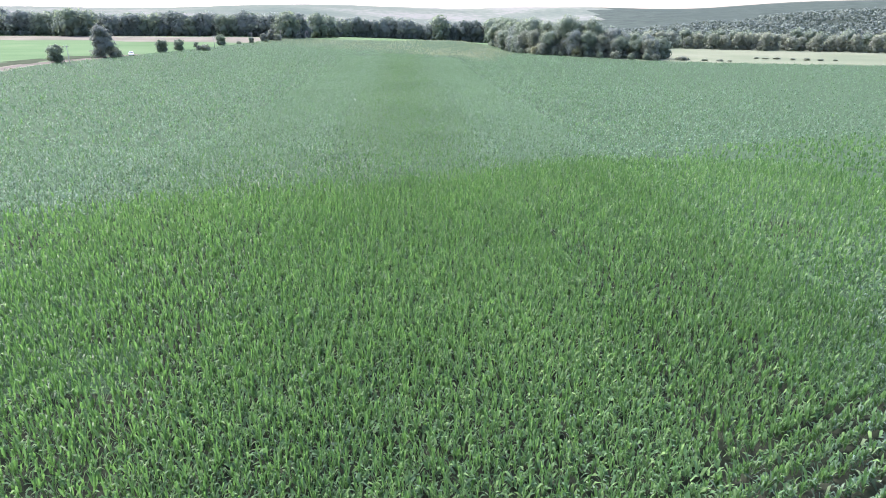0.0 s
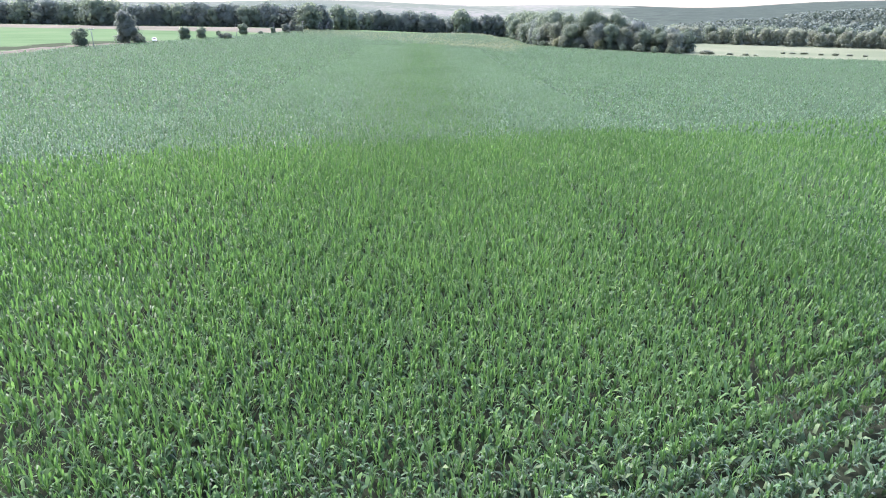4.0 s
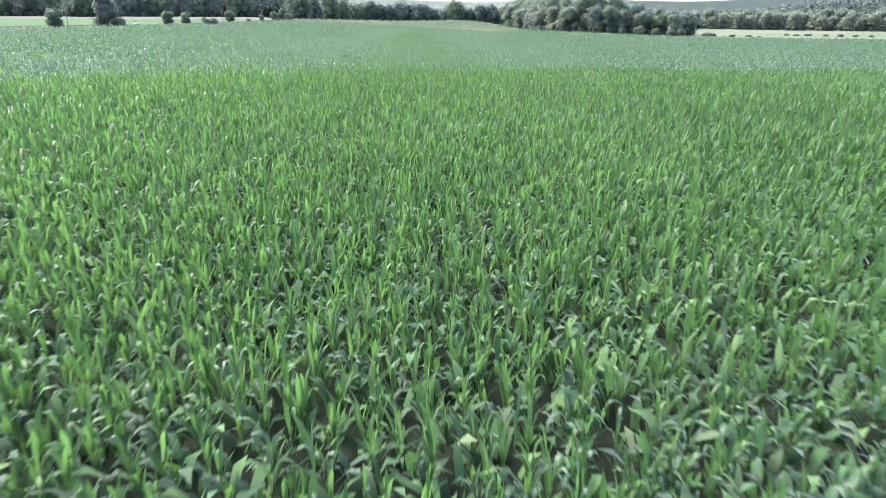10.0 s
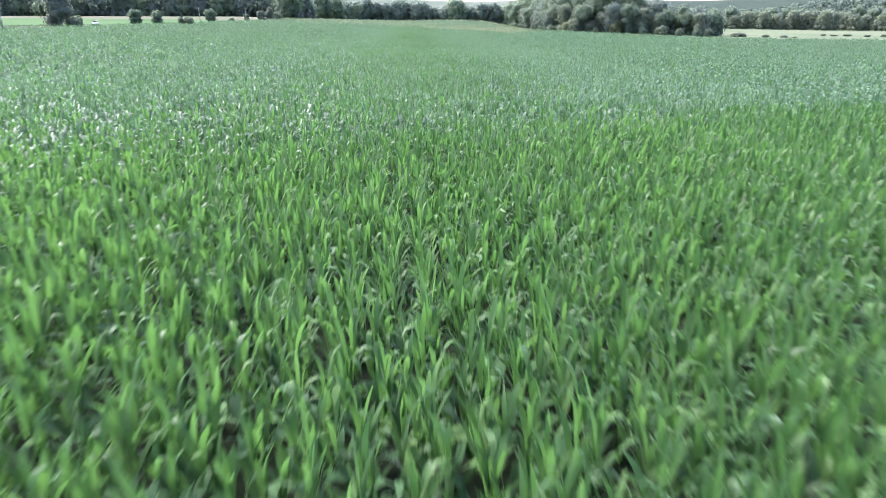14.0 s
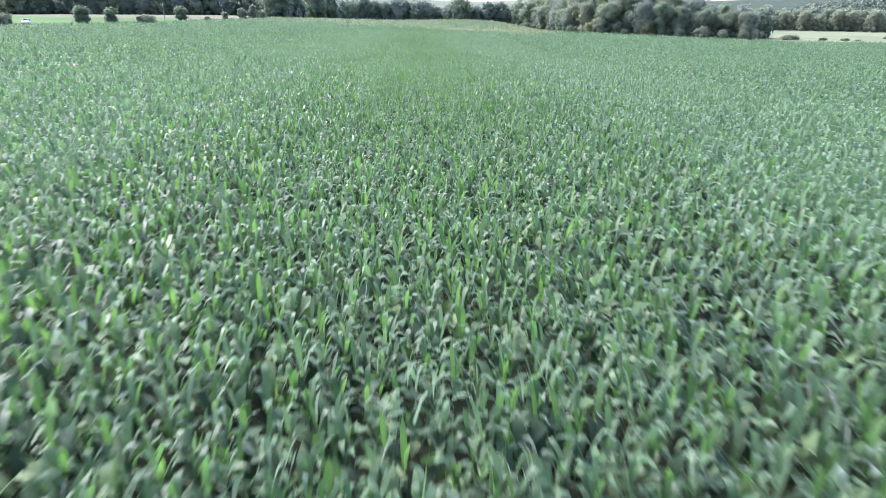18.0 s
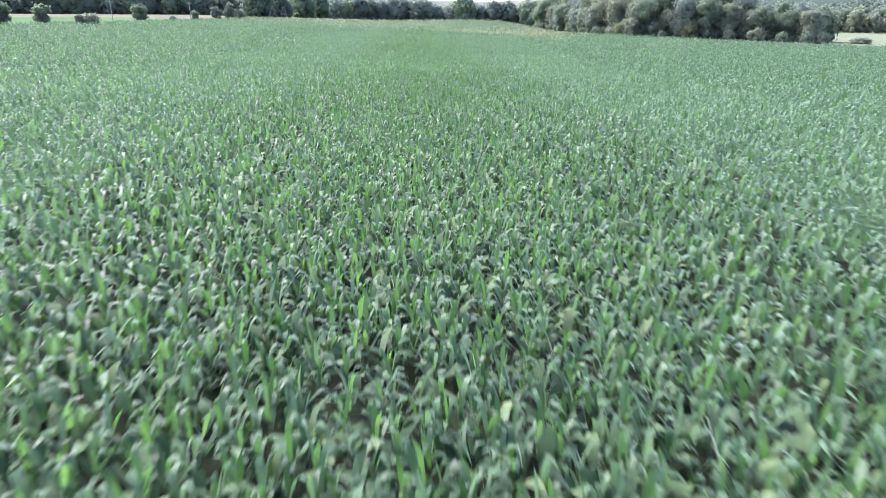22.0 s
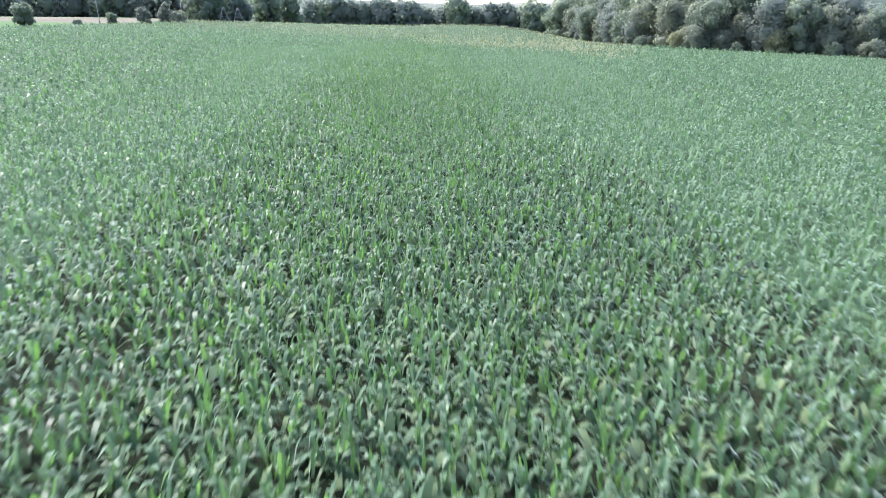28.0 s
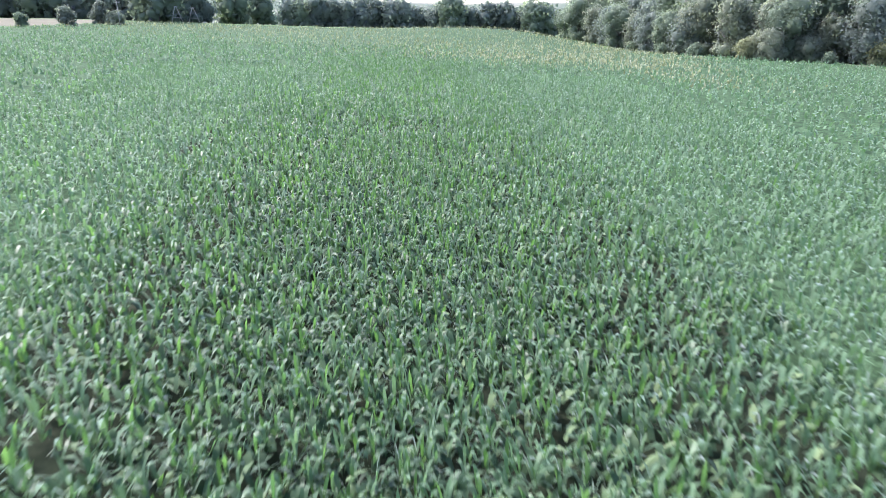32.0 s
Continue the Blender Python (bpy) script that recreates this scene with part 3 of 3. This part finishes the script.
# ---- trees ----
def crown_mesh(seed, height, spread, foot, count, leaf, mat, lobes, drooping=0.0, skirt=5, plump=1.0):
    """A crown of leaf clumps over uneven lobes, with gaps between them."""
    r = np.random.RandomState(seed)
    cz = foot + (height - foot) * 0.5
    hz = (height - foot) * 0.5
    L = []
    for k in range(lobes):
        th, s = r.uniform(0, 6.28), r.uniform(-0.95, 0.9)
        rad = math.sqrt(max(0.05, 1 - s * s)) * r.uniform(0.45, 0.85)
        size = spread * r.uniform(0.2, 0.44) * plump
        L.append((math.cos(th) * rad * spread * 0.8, math.sin(th) * rad * spread * 0.8, cz + s * (hz - size * 0.55), size))
    for k in range(skirt):
        th, size = k * 2 * math.pi / skirt + r.uniform(-.3, .3), spread * r.uniform(0.28, 0.4)
        L.append((math.cos(th) * spread * 0.55, math.sin(th) * spread * 0.55, foot + size * r.uniform(0.5, 0.9), size))
    L.append((0, 0, cz, spread * 0.55 * plump)); L.append((0, 0, cz + hz * 0.45, spread * 0.42 * plump))
    L = np.array(L)
    pick = r.choice(len(L), count, p=L[:, 3] ** 2 / (L[:, 3] ** 2).sum())
    d = r.normal(size=(count, 3)); d /= np.linalg.norm(d, axis=1)[:, None]
    rad = L[pick, 3] * r.uniform(0.78, 1.12, count)
    # billows on each lobe
    ph = r.uniform(0, 6.28, (len(L), 3))[pick]
    rad = rad * (1 + 0.13 * (np.sin(5.5 * d[:, 0] + ph[:, 0]) + np.sin(5.5 * d[:, 1] + ph[:, 1]) + np.sin(5.0 * d[:, 2] + ph[:, 2])))
    p = L[pick, :3] + d * rad[:, None] * np.array([1, 1, 0.9])
    nrm = d + r.normal(0, 0.6, (count, 3)); nrm[:, 2] += 0.25
    nrm /= np.linalg.norm(nrm, axis=1)[:, None]
    a = np.cross(nrm, r.normal(size=(count, 3))); a /= np.linalg.norm(a, axis=1)[:, None]
    b = np.cross(nrm, a)
    s = (leaf * r.uniform(0.55, 1.3, count))[:, None]
    bend = nrm * s * r.uniform(-0.5, 0.1, (count, 1))
    v = np.stack([p - a * s, p - b * s * 0.75 + bend, p + a * s, p + b * s * 0.75 + bend], 1)
    v[:, :, 2] -= drooping * r.uniform(0, 1, (count, 1)) * np.array([0, 0.5, 0, 1.0])
    tr = (np.arange(count)[:, None, None] * 4 + np.array([[0, 1, 2], [0, 2, 3]])[None]).reshape(-1, 3)
    # each clump is shaded as a part of its rounded lobe
    soft = d * 0.95 + nrm * 0.25
    soft /= np.linalg.norm(soft, axis=1)[:, None]
    vn = np.repeat(soft, 4, axis=0)
    # inner mass of each lobe
    bm = bmesh.new()
    for x, y, z, size in L:
        res = bmesh.ops.create_icosphere(bm, subdivisions=1, radius=size * 0.72, matrix=Matrix.Translation((x, y, z)))
        for q in res["verts"]:
            q.co += Vector(r.normal(0, size * 0.07, 3))
    bm.verts.index_update()
    bm.normal_update()
    iv = np.array([q.co[:] for q in bm.verts]); it = np.array([[q.index for q in f.verts] for f in bm.faces])
    vn = np.concatenate([vn, np.array([q.normal[:] for q in bm.verts])])
    bm.free()
    me = mesh_from("crown", np.concatenate([v.reshape(-1, 3), iv]), tris=np.concatenate([tr, it + count * 4]), mats=(mat,))
    me.normals_split_custom_set_from_vertices([tuple(q) for q in vn])
    return me


def tree_model(name, seed, height, spread, foot, count, leaf, mat, lobes, label, group, sides=7, drooping=0.0, plump=1.0, skirt=5):
    r = random.Random(seed)
    root = new(name)
    tagged(root, label, "bush" if "bush" in name else "tree", group)
    bm = bmesh.new()
    base = 0.028 * height
    top = foot + (height - foot) * 0.6
    tube(bm, [(0, 0, -0.5), (r.uniform(-.1, .1), r.uniform(-.1, .1), top * 0.4), (r.uniform(-.3, .3), r.uniform(-.3, .3), top)], [base, base * 0.75, base * 0.25], sides)
    for k in range(5):
        th, h0 = k * 1.257 + r.uniform(-.4, .4), top * r.uniform(0.35, 0.7)
        o = spread * r.uniform(0.45, 0.75)
        tube(bm, [(0, 0, h0), (math.cos(th) * o * 0.5, math.sin(th) * o * 0.5, h0 + o * 0.35), (math.cos(th) * o, math.sin(th) * o, h0 + o * 0.85)],
             [base * 0.42, base * 0.28, base * 0.1], 5)
    part("trunk", bm, BARK, root)
    mesh_part("crown", crown_mesh(seed, height, spread, foot, count, leaf, mat, lobes, drooping, skirt, plump), root)
    return root


def put(model, x, y, scale=1.0, turn=0.0, sink=0.0, stretch=1.0, first=[]):
    """A model's first place is its own; the others are copies."""
    m = pose(x, y, float(ground_z(x, y)) - sink, 0, 0, turn) @ Matrix.Diagonal((scale, scale, scale * stretch, 1))
    if model in first:
        ob = copy_thing(model, Matrix())
    else:
        ob = model
        first.append(model)
    ob.matrix_world = m
    return ob


rt = random.Random(12)
COPSE = "trees of the copse beside the field"
copse_models = [
    tree_model("tree", 201, 14.5, 5.2, 0.3, 3600, 0.3, HAZED_CROWNS[0], 10, "tall green deciduous tree in a dense copse", COPSE, plump=1.6),
    tree_model("tree", 202, 13.0, 4.9, 0.3, 3600, 0.3, HAZED_CROWNS[1], 9, "dark green deciduous tree in a dense copse", COPSE, plump=1.6),
    tree_model("tree", 203, 11.5, 4.6, 0.1, 4600, 0.28, HAZED_CROWNS[2], 10, "grey-green willow with billowing foliage at the copse edge", COPSE, drooping=0.3, plump=1.55),
    tree_model("tree", 204, 15.5, 4.8, 0.5, 2600, 0.38, HAZED_CROWNS[0], 11, "tall narrow green tree in a dense copse", COPSE, plump=1.6),
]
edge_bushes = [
    tree_model("bush", 205, 4.6, 3.4, 0.1, 2000, 0.26, HAZED_CROWNS[2], 8, "low rounded grey-green bush at the copse edge", "bushes along the copse edge", drooping=0.2, plump=1.4),
    tree_model("bush", 206, 3.4, 2.6, 0.1, 1500, 0.25, HAZED_CROWNS[0], 7, "low green bush at the copse edge", "bushes along the copse edge", plump=1.4),
    tree_model("bush", 207, 5.3, 3.9, 0.0, 4200, 0.2, HAZED_CROWNS[2], 9, "broad rounded grey-green bush in front of the copse", "bushes along the copse edge", drooping=0.2, plump=1.35),
    tree_model("bush", 208, 5.0, 3.5, 0.0, 3600, 0.2, HAZED_CROWNS[3], 8, "pale olive-green rounded bush in front of the copse", "bushes along the copse edge", drooping=0.2, plump=1.35),
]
LINE = "tree line behind the field"
line_models = [
    tree_model("tree", 231, 12.5, 6.0, 0.0, 900, 0.68, HAZED_CROWNS[0], 8, "green deciduous tree in the tree line behind the field", LINE, 5, plump=1.65),
    tree_model("tree", 232, 11.5, 6.2, 0.0, 900, 0.68, HAZED_CROWNS[1], 8, "dark green deciduous tree in the tree line behind the field", LINE, 5, plump=1.65),
    tree_model("tree", 233, 14.0, 5.4, 0.0, 900, 0.68, HAZED_CROWNS[1], 8, "tall dark tree in the tree line behind the field", LINE, 5, plump=1.65),
]
FRONT = [(31, 441), (35, 400), (41, 354), (53, 339), (69, 330), (87, 324), (103, 320)]


def front_at(d):
    """The place d metres along the copse's front."""
    for (x0, y0), (x1, y1) in zip(FRONT, FRONT[1:]):
        n = math.hypot(x1 - x0, y1 - y0)
        if d <= n or (x1, y1) == FRONT[-1]:
            return x0 + (x1 - x0) * d / n, y0 + (y1 - y0) * d / n
        d -= n


for row in range(3):
    d = 2.0 + row * 6
    while d < 160:
        x, y = front_at(d)
        x, y = x + 2.5 + 5.0 * row + rt.uniform(-1.8, 1.8), y + 2.0 + row * 6.0 + rt.uniform(-2.2, 2.2)
        model = copse_models[rt.choice((2, 2, 0, 1, 0))] if row == 0 else copse_models[rt.choice((0, 1, 3, 0, 3))] if row == 1 else line_models[rt.choice((0, 1, 2))]
        end = 0.8 if d > 140 else 1.0
        if row < 2 or d > 70:
            put(model, x, y, rt.uniform(0.72, 1.12) * end * (0.88 if row == 0 else 1.0) * (1.3 if 40 < x < 72 and row > 0 else 1.08), rt.uniform(0, 360))
        d += rt.uniform(5.2, 7.2) + row * 1.0
for d, s, k in ((62, 0.6, 1), (78, 0.6, 1), (90, 0.7, 1), (115, 0.55, 1), (135, 0.8, 1), (143, 0.8, 0), (150, 0.8, 1), (157, 0.9, 1), (161, 0.7, 0)):
    x, y = front_at(d)
    put(edge_bushes[k], x - 0.8, y - 2.6, s, rt.uniform(0, 360))

put(edge_bushes[2], 51.0, 338.0, 1.0, 40)
put(edge_bushes[3], 47.6, 339.2, 0.72, 10)
put(edge_bushes[2], 57.6, 337.4, 0.82, 200)
put(edge_bushes[3], 68.0, 331.0, 1.0, 120)
put(edge_bushes[2], 73.5, 331.5, 0.7, 300)

# single bushes and trees along the field's far margin
margin = "single bushes along the field margin"
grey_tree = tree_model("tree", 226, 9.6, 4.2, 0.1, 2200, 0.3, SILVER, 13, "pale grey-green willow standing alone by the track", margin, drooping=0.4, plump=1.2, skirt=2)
round_bush = tree_model("bush", 222, 5.4, 2.5, 0.0, 1500, 0.24, HAZED_CROWNS[0], 10, "rounded green bush standing alone at the field margin", margin, plump=1.3, skirt=1)
low_bush = tree_model("bush", 223, 3.2, 2.9, 0.0, 1100, 0.24, HAZED_CROWNS[2], 9, "low spreading grey-green bush at the field margin", margin, plump=1.25, skirt=3)
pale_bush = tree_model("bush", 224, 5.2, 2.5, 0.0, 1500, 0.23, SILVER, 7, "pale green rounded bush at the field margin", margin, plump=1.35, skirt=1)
put(grey_tree, -122.9, 241, 1.18, 20)
for m, x, y, s in ((round_bush, -124.0, 212, 1.1), (low_bush, -121.6, 246, 0.9), (round_bush, -127.5, 258, 0.6), (round_bush, -117.5, 277, 1.0),
                   (round_bush, -115.5, 290, 0.95), (pale_bush, -109.0, 296, 0.55), (low_bush, -106.6, 297.6, 0.85), (round_bush, -113.5, 340, 1.05), (low_bush, -109.6, 357, 0.5),
                   (round_bush, -106.4, 369, 0.66), (pale_bush, -102.6, 381, 1.0), (grey_tree, -103.5, 400, 0.66), (low_bush, -99.5, 399, 1.1), (round_bush, -120, 322, 0.5)):
    put(m, x, y, s * 1.06, rt.uniform(0, 360), sink=0.5)

# the line of trees behind the field: close by on the track's side, farther off behind the knoll
x = -340.0
while x < 84:
    near = x < -92
    for row in range(2):
        s = rt.uniform(0.92, 1.25) if near else rt.uniform(1.0, 1.42)
        y = (442 if near else 588 + 0.12 * x) + row * (8 if near else 12) + rt.uniform(-2, 2)
        put(line_models[rt.choice((0, 1, 1, 2))], x + rt.uniform(-1, 1), y, s, rt.uniform(0, 360))
    x += rt.uniform(5.0, 7.0) * (1.0 if near else 1.35)
for x, y, s in ((-236, 428, 1.3), (-229, 432, 1.15), (-243, 432, 1.2), (-99, 428, 1.25), (-102, 433, 1.2), (-88, 470, 1.3), (-84, 500, 1.2), (-93, 490, 1.25), (-2, 580, 1.62), (44, 584, 1.6), (52, 588, 1.5)):
    put(line_models[0], x, y, s, rt.uniform(0, 360))

# willows and shrubs across the meadow to the east
EAST = "willows along the wet meadow"
east_models = [tree_model("tree", 241, 9.0, 4.6, 0.3, 700, 0.6, HAZED_CROWNS[2], 11, "rounded grey-green willow beyond the meadow", EAST, 5, drooping=0.3, plump=1.5),
               tree_model("tree", 242, 11.0, 4.8, 0.5, 700, 0.6, HAZED_CROWNS[0], 11, "rounded green tree beyond the meadow", EAST, 5, plump=1.5)]
x = 120.0
while x < 420:
    y = 425 - 0.33 * (x - 150) + rt.uniform(-4, 4)
    put(east_models[0], x, y, rt.uniform(0.75, 1.1), rt.uniform(0, 360))
    put(east_models[rt.choice((0, 1, 1))], x + 3, y + 13, rt.uniform(0.9, 1.2), rt.uniform(0, 360))
    x += rt.uniform(6, 8.5)
for x, y, s in ((117, 322, 1.0), (121, 326, 0.8), (127, 318, 0.55), (134, 316, 0.5), (138, 315, 0.45), (160, 334, 0.5), (164, 333, 0.6), (169, 332, 0.65), (174, 326, 0.5), (180, 324, 0.5), (186, 322, 0.45), (192, 320, 0.35)):
    put(low_bush, x, y, s * rt.uniform(0.9, 1.3), rt.uniform(0, 360), stretch=rt.uniform(0.4, 0.65))


def hill_woods():
    """Far woods on the hillsides: crowns of loose leaf clumps over a dome, in one mesh."""
    r = np.random.RandomState(91)
    n = 10500
    x, y = r.uniform(60, 960, n), r.uniform(430, 1120, n)
    k = (x < 0.8 * y + 40) & (y > 452 - 0.3 * np.clip(x - 150, 0, 260) + 26) & (y > 500 - x) & (lumps(x, y, 260, 6) > -0.75 - 0.3 * (y < 600)) & (x > 0.12 * y + 40)
    x, y = x[k], y[k]
    n, per = len(x), 20
    size = r.uniform(2.8, 5.2, n)
    d = r.normal(size=(n, per, 3))
    d[..., 2] = np.abs(d[..., 2]) * 0.9 - 0.25
    d[..., 1] -= 0.35
    d /= np.linalg.norm(d, axis=-1, keepdims=True)
    centre = np.stack([x, y, canopy(x, y) + size * 0.55], -1)[:, None]
    p = centre + d * (size[:, None, None] * r.uniform(0.75, 1.1, (n, per, 1))) * np.array([1, 1, 1.25])
    nrm = d + r.normal(0, 0.35, d.shape)
    nrm /= np.linalg.norm(nrm, axis=-1, keepdims=True)
    a = np.cross(nrm, r.normal(size=d.shape)); a /= np.linalg.norm(a, axis=-1, keepdims=True)
    b = np.cross(nrm, a)
    s = size[:, None, None] * r.uniform(0.2, 0.36, (n, per, 1))
    v = np.stack([p - a * s, p - b * s * 0.8, p + a * s * r.uniform(0.7, 1.2, (n, per, 1)), p + b * s * 0.8], 2).reshape(-1, 3)
    tr = (np.arange(n * per)[:, None, None] * 4 + np.array([[0, 1, 2], [0, 2, 3]])[None]).reshape(-1, 3)
    me = mesh_from("hill_woods", v, tris=tr, mats=(WOODS,))
    soft = d * 0.85 + nrm * 0.3
    soft /= np.linalg.norm(soft, axis=-1, keepdims=True)
    me.normals_split_custom_set_from_vertices(np.repeat(soft.reshape(-1, 3), 4, axis=0).tolist())
    return me


stuff("hill_woods", hill_woods(), "distant green woods covering the hillside", "woods")


# ---- power line along the margin ----
def utility_pole(height):
    root = new("utility_pole")
    tagged(root, "pale weathered wooden utility pole with a crossarm beside the field", "pole", "utility poles along the margin")
    bm = bmesh.new()
    tube(bm, [(0, 0, -0.6), (0, 0, height * 0.5), (0, 0, height)], [0.11, 0.095, 0.075], 8)
    part("post", bm, POLE_WOOD, root)
    bm = bmesh.new()
    bmesh.ops.create_cube(bm, size=1, matrix=Matrix.Translation((0, 0.11, height - 0.5)) @ Matrix.Diagonal((1.7, 0.09, 0.11, 1)))
    part("crossarm", bm, POLE_WOOD, root)
    for dx in (-0.75, 0.75):
        bm = bmesh.new()
        tube(bm, [(dx, 0.11, height - 0.45), (dx, 0.11, height - 0.33), (dx, 0.11, height - 0.24)], [0.03, 0.055, 0.03], 8)
        part("insulator", bm, PORCELAIN, root)
    return root


pole = utility_pole(6.2)
put(pole, -113.5, 201)
for x, y in ((-100.9, 351.4), (-95.5, 393.6), (-105.7, 307.0)):
    put(pole, x, y, 1.0, rt.uniform(-12, 12))


def brace_pole():
    """Two posts leaning together, tied by a rail."""
    root = new("braced_pole")
    tagged(root, "pale wooden A-shaped braced pole in front of the trees", "pole", "braced poles before the trees")
    for sx in (-1, 1):
        bm = bmesh.new()
        tube(bm, [(sx * 1.9, 0, -0.4), (sx * 1.0, 0, 2.4), (sx * 0.12, 0, 4.9)], [0.11, 0.1, 0.08], 8)
        part("leg", bm, POLE_WOOD, root)
    bm = bmesh.new()
    tube(bm, [(-1.25, 0.1, 1.6), (1.25, 0.1, 1.6)], [0.06, 0.06], 6)
    part("rail", bm, POLE_WOOD, root)
    bm = bmesh.new()
    tube(bm, [(-0.7, 0.12, 4.7), (0.7, 0.12, 4.7)], [0.05, 0.05], 6)
    part("crossarm", bm, POLE_WOOD, root)
    return root


braced = brace_pole()
put(braced, -91.4, 423)
put(braced, -86.4, 423.6, 0.96, 8)


# ---- parked car on the track ----
def parked_car():
    root = new("car")
    tagged(root, "small white car parked on the track by the willow", "car")
    bm = bmesh.new()
    prof = [(-1.9, 0.35), (-1.95, 0.75), (-1.0, 0.92), (-0.45, 1.42), (0.9, 1.46), (1.55, 0.98), (1.95, 0.9), (1.98, 0.35)]
    left = [bm.verts.new((p, -0.8 + (0.12 if q > 1.2 else 0), q)) for p, q in prof]
    right = [bm.verts.new((p, 0.8 - (0.12 if q > 1.2 else 0), q)) for p, q in prof]
    bm.faces.new(left); bm.faces.new(right[::-1])
    for i in range(len(prof)):
        j = (i + 1) % len(prof)
        bm.faces.new((left[j], left[i], right[i], right[j]))
    bmesh.ops.recalc_face_normals(bm, faces=bm.faces[:])
    bmesh.ops.bevel(bm, geom=bm.edges[:], offset=0.07, segments=2, affect="EDGES")
    body = part("body", bm, CAR_PAINT, root)
    for name, (x0, z0), (x1, z1) in (("windscreen", (-0.97, 0.965), (-0.5, 1.39)), ("rear_window", (1.5, 1.035), (0.97, 1.42))):
        bm = bmesh.new()
        out = -0.02 if x0 < 0 else 0.02
        bm.faces.new([bm.verts.new(c) for c in ((x0 + out, -0.66, z0 + 0.02), (x0 + out, 0.66, z0 + 0.02), (x1 + out, 0.56, z1 + 0.02), (x1 + out, -0.56, z1 + 0.02))])
        bmesh.ops.solidify(bm, geom=bm.faces[:], thickness=0.015)
        part(name, bm, CAR_GLASS, root)
    for sy in (-1, 1):
        bm = bmesh.new()
        bmesh.ops.create_uvsphere(bm, u_segments=10, v_segments=6, radius=0.11, matrix=Matrix.Translation((-1.9, sy * 0.58, 0.68)) @ Matrix.Diagonal((0.5, 1.3, 0.8, 1)))
        part("headlight", bm, PORCELAIN, root)
    for sy in (-1, 1):
        bm = bmesh.new()
        vs = [bm.verts.new((p, sy * (0.805 - (q - 0.95) * 0.22), q)) for p, q in ((-0.8, 0.97), (-0.38, 1.34), (0.8, 1.36), (1.3, 1.0))]
        bm.faces.new(vs)
        bmesh.ops.solidify(bm, geom=bm.faces[:], thickness=0.02)
        part("side_window", bm, CAR_GLASS, root)
        for wx in (-1.2, 1.25):
            bm = bmesh.new()
            bmesh.ops.create_cone(bm, cap_ends=True, segments=20, radius1=0.31, radius2=0.31, depth=0.2, matrix=pose(wx, sy * 0.74, 0.31, 90))
            bmesh.ops.bevel(bm, geom=[e for e in bm.edges if len(e.link_faces) == 2 and e.calc_face_angle(0) > 1], offset=0.04, segments=2, affect="EDGES")
            wheel = part("wheel", bm, RUBBER, root)
            bm = bmesh.new()
            bmesh.ops.create_cone(bm, cap_ends=True, segments=16, radius1=0.19, radius2=0.17, depth=0.23, matrix=pose(wx, sy * 0.745, 0.31, 90))
            part("rim", bm, STEEL, wheel)
    return root


put(parked_car(), -119.6, 254, 1.0, 112)
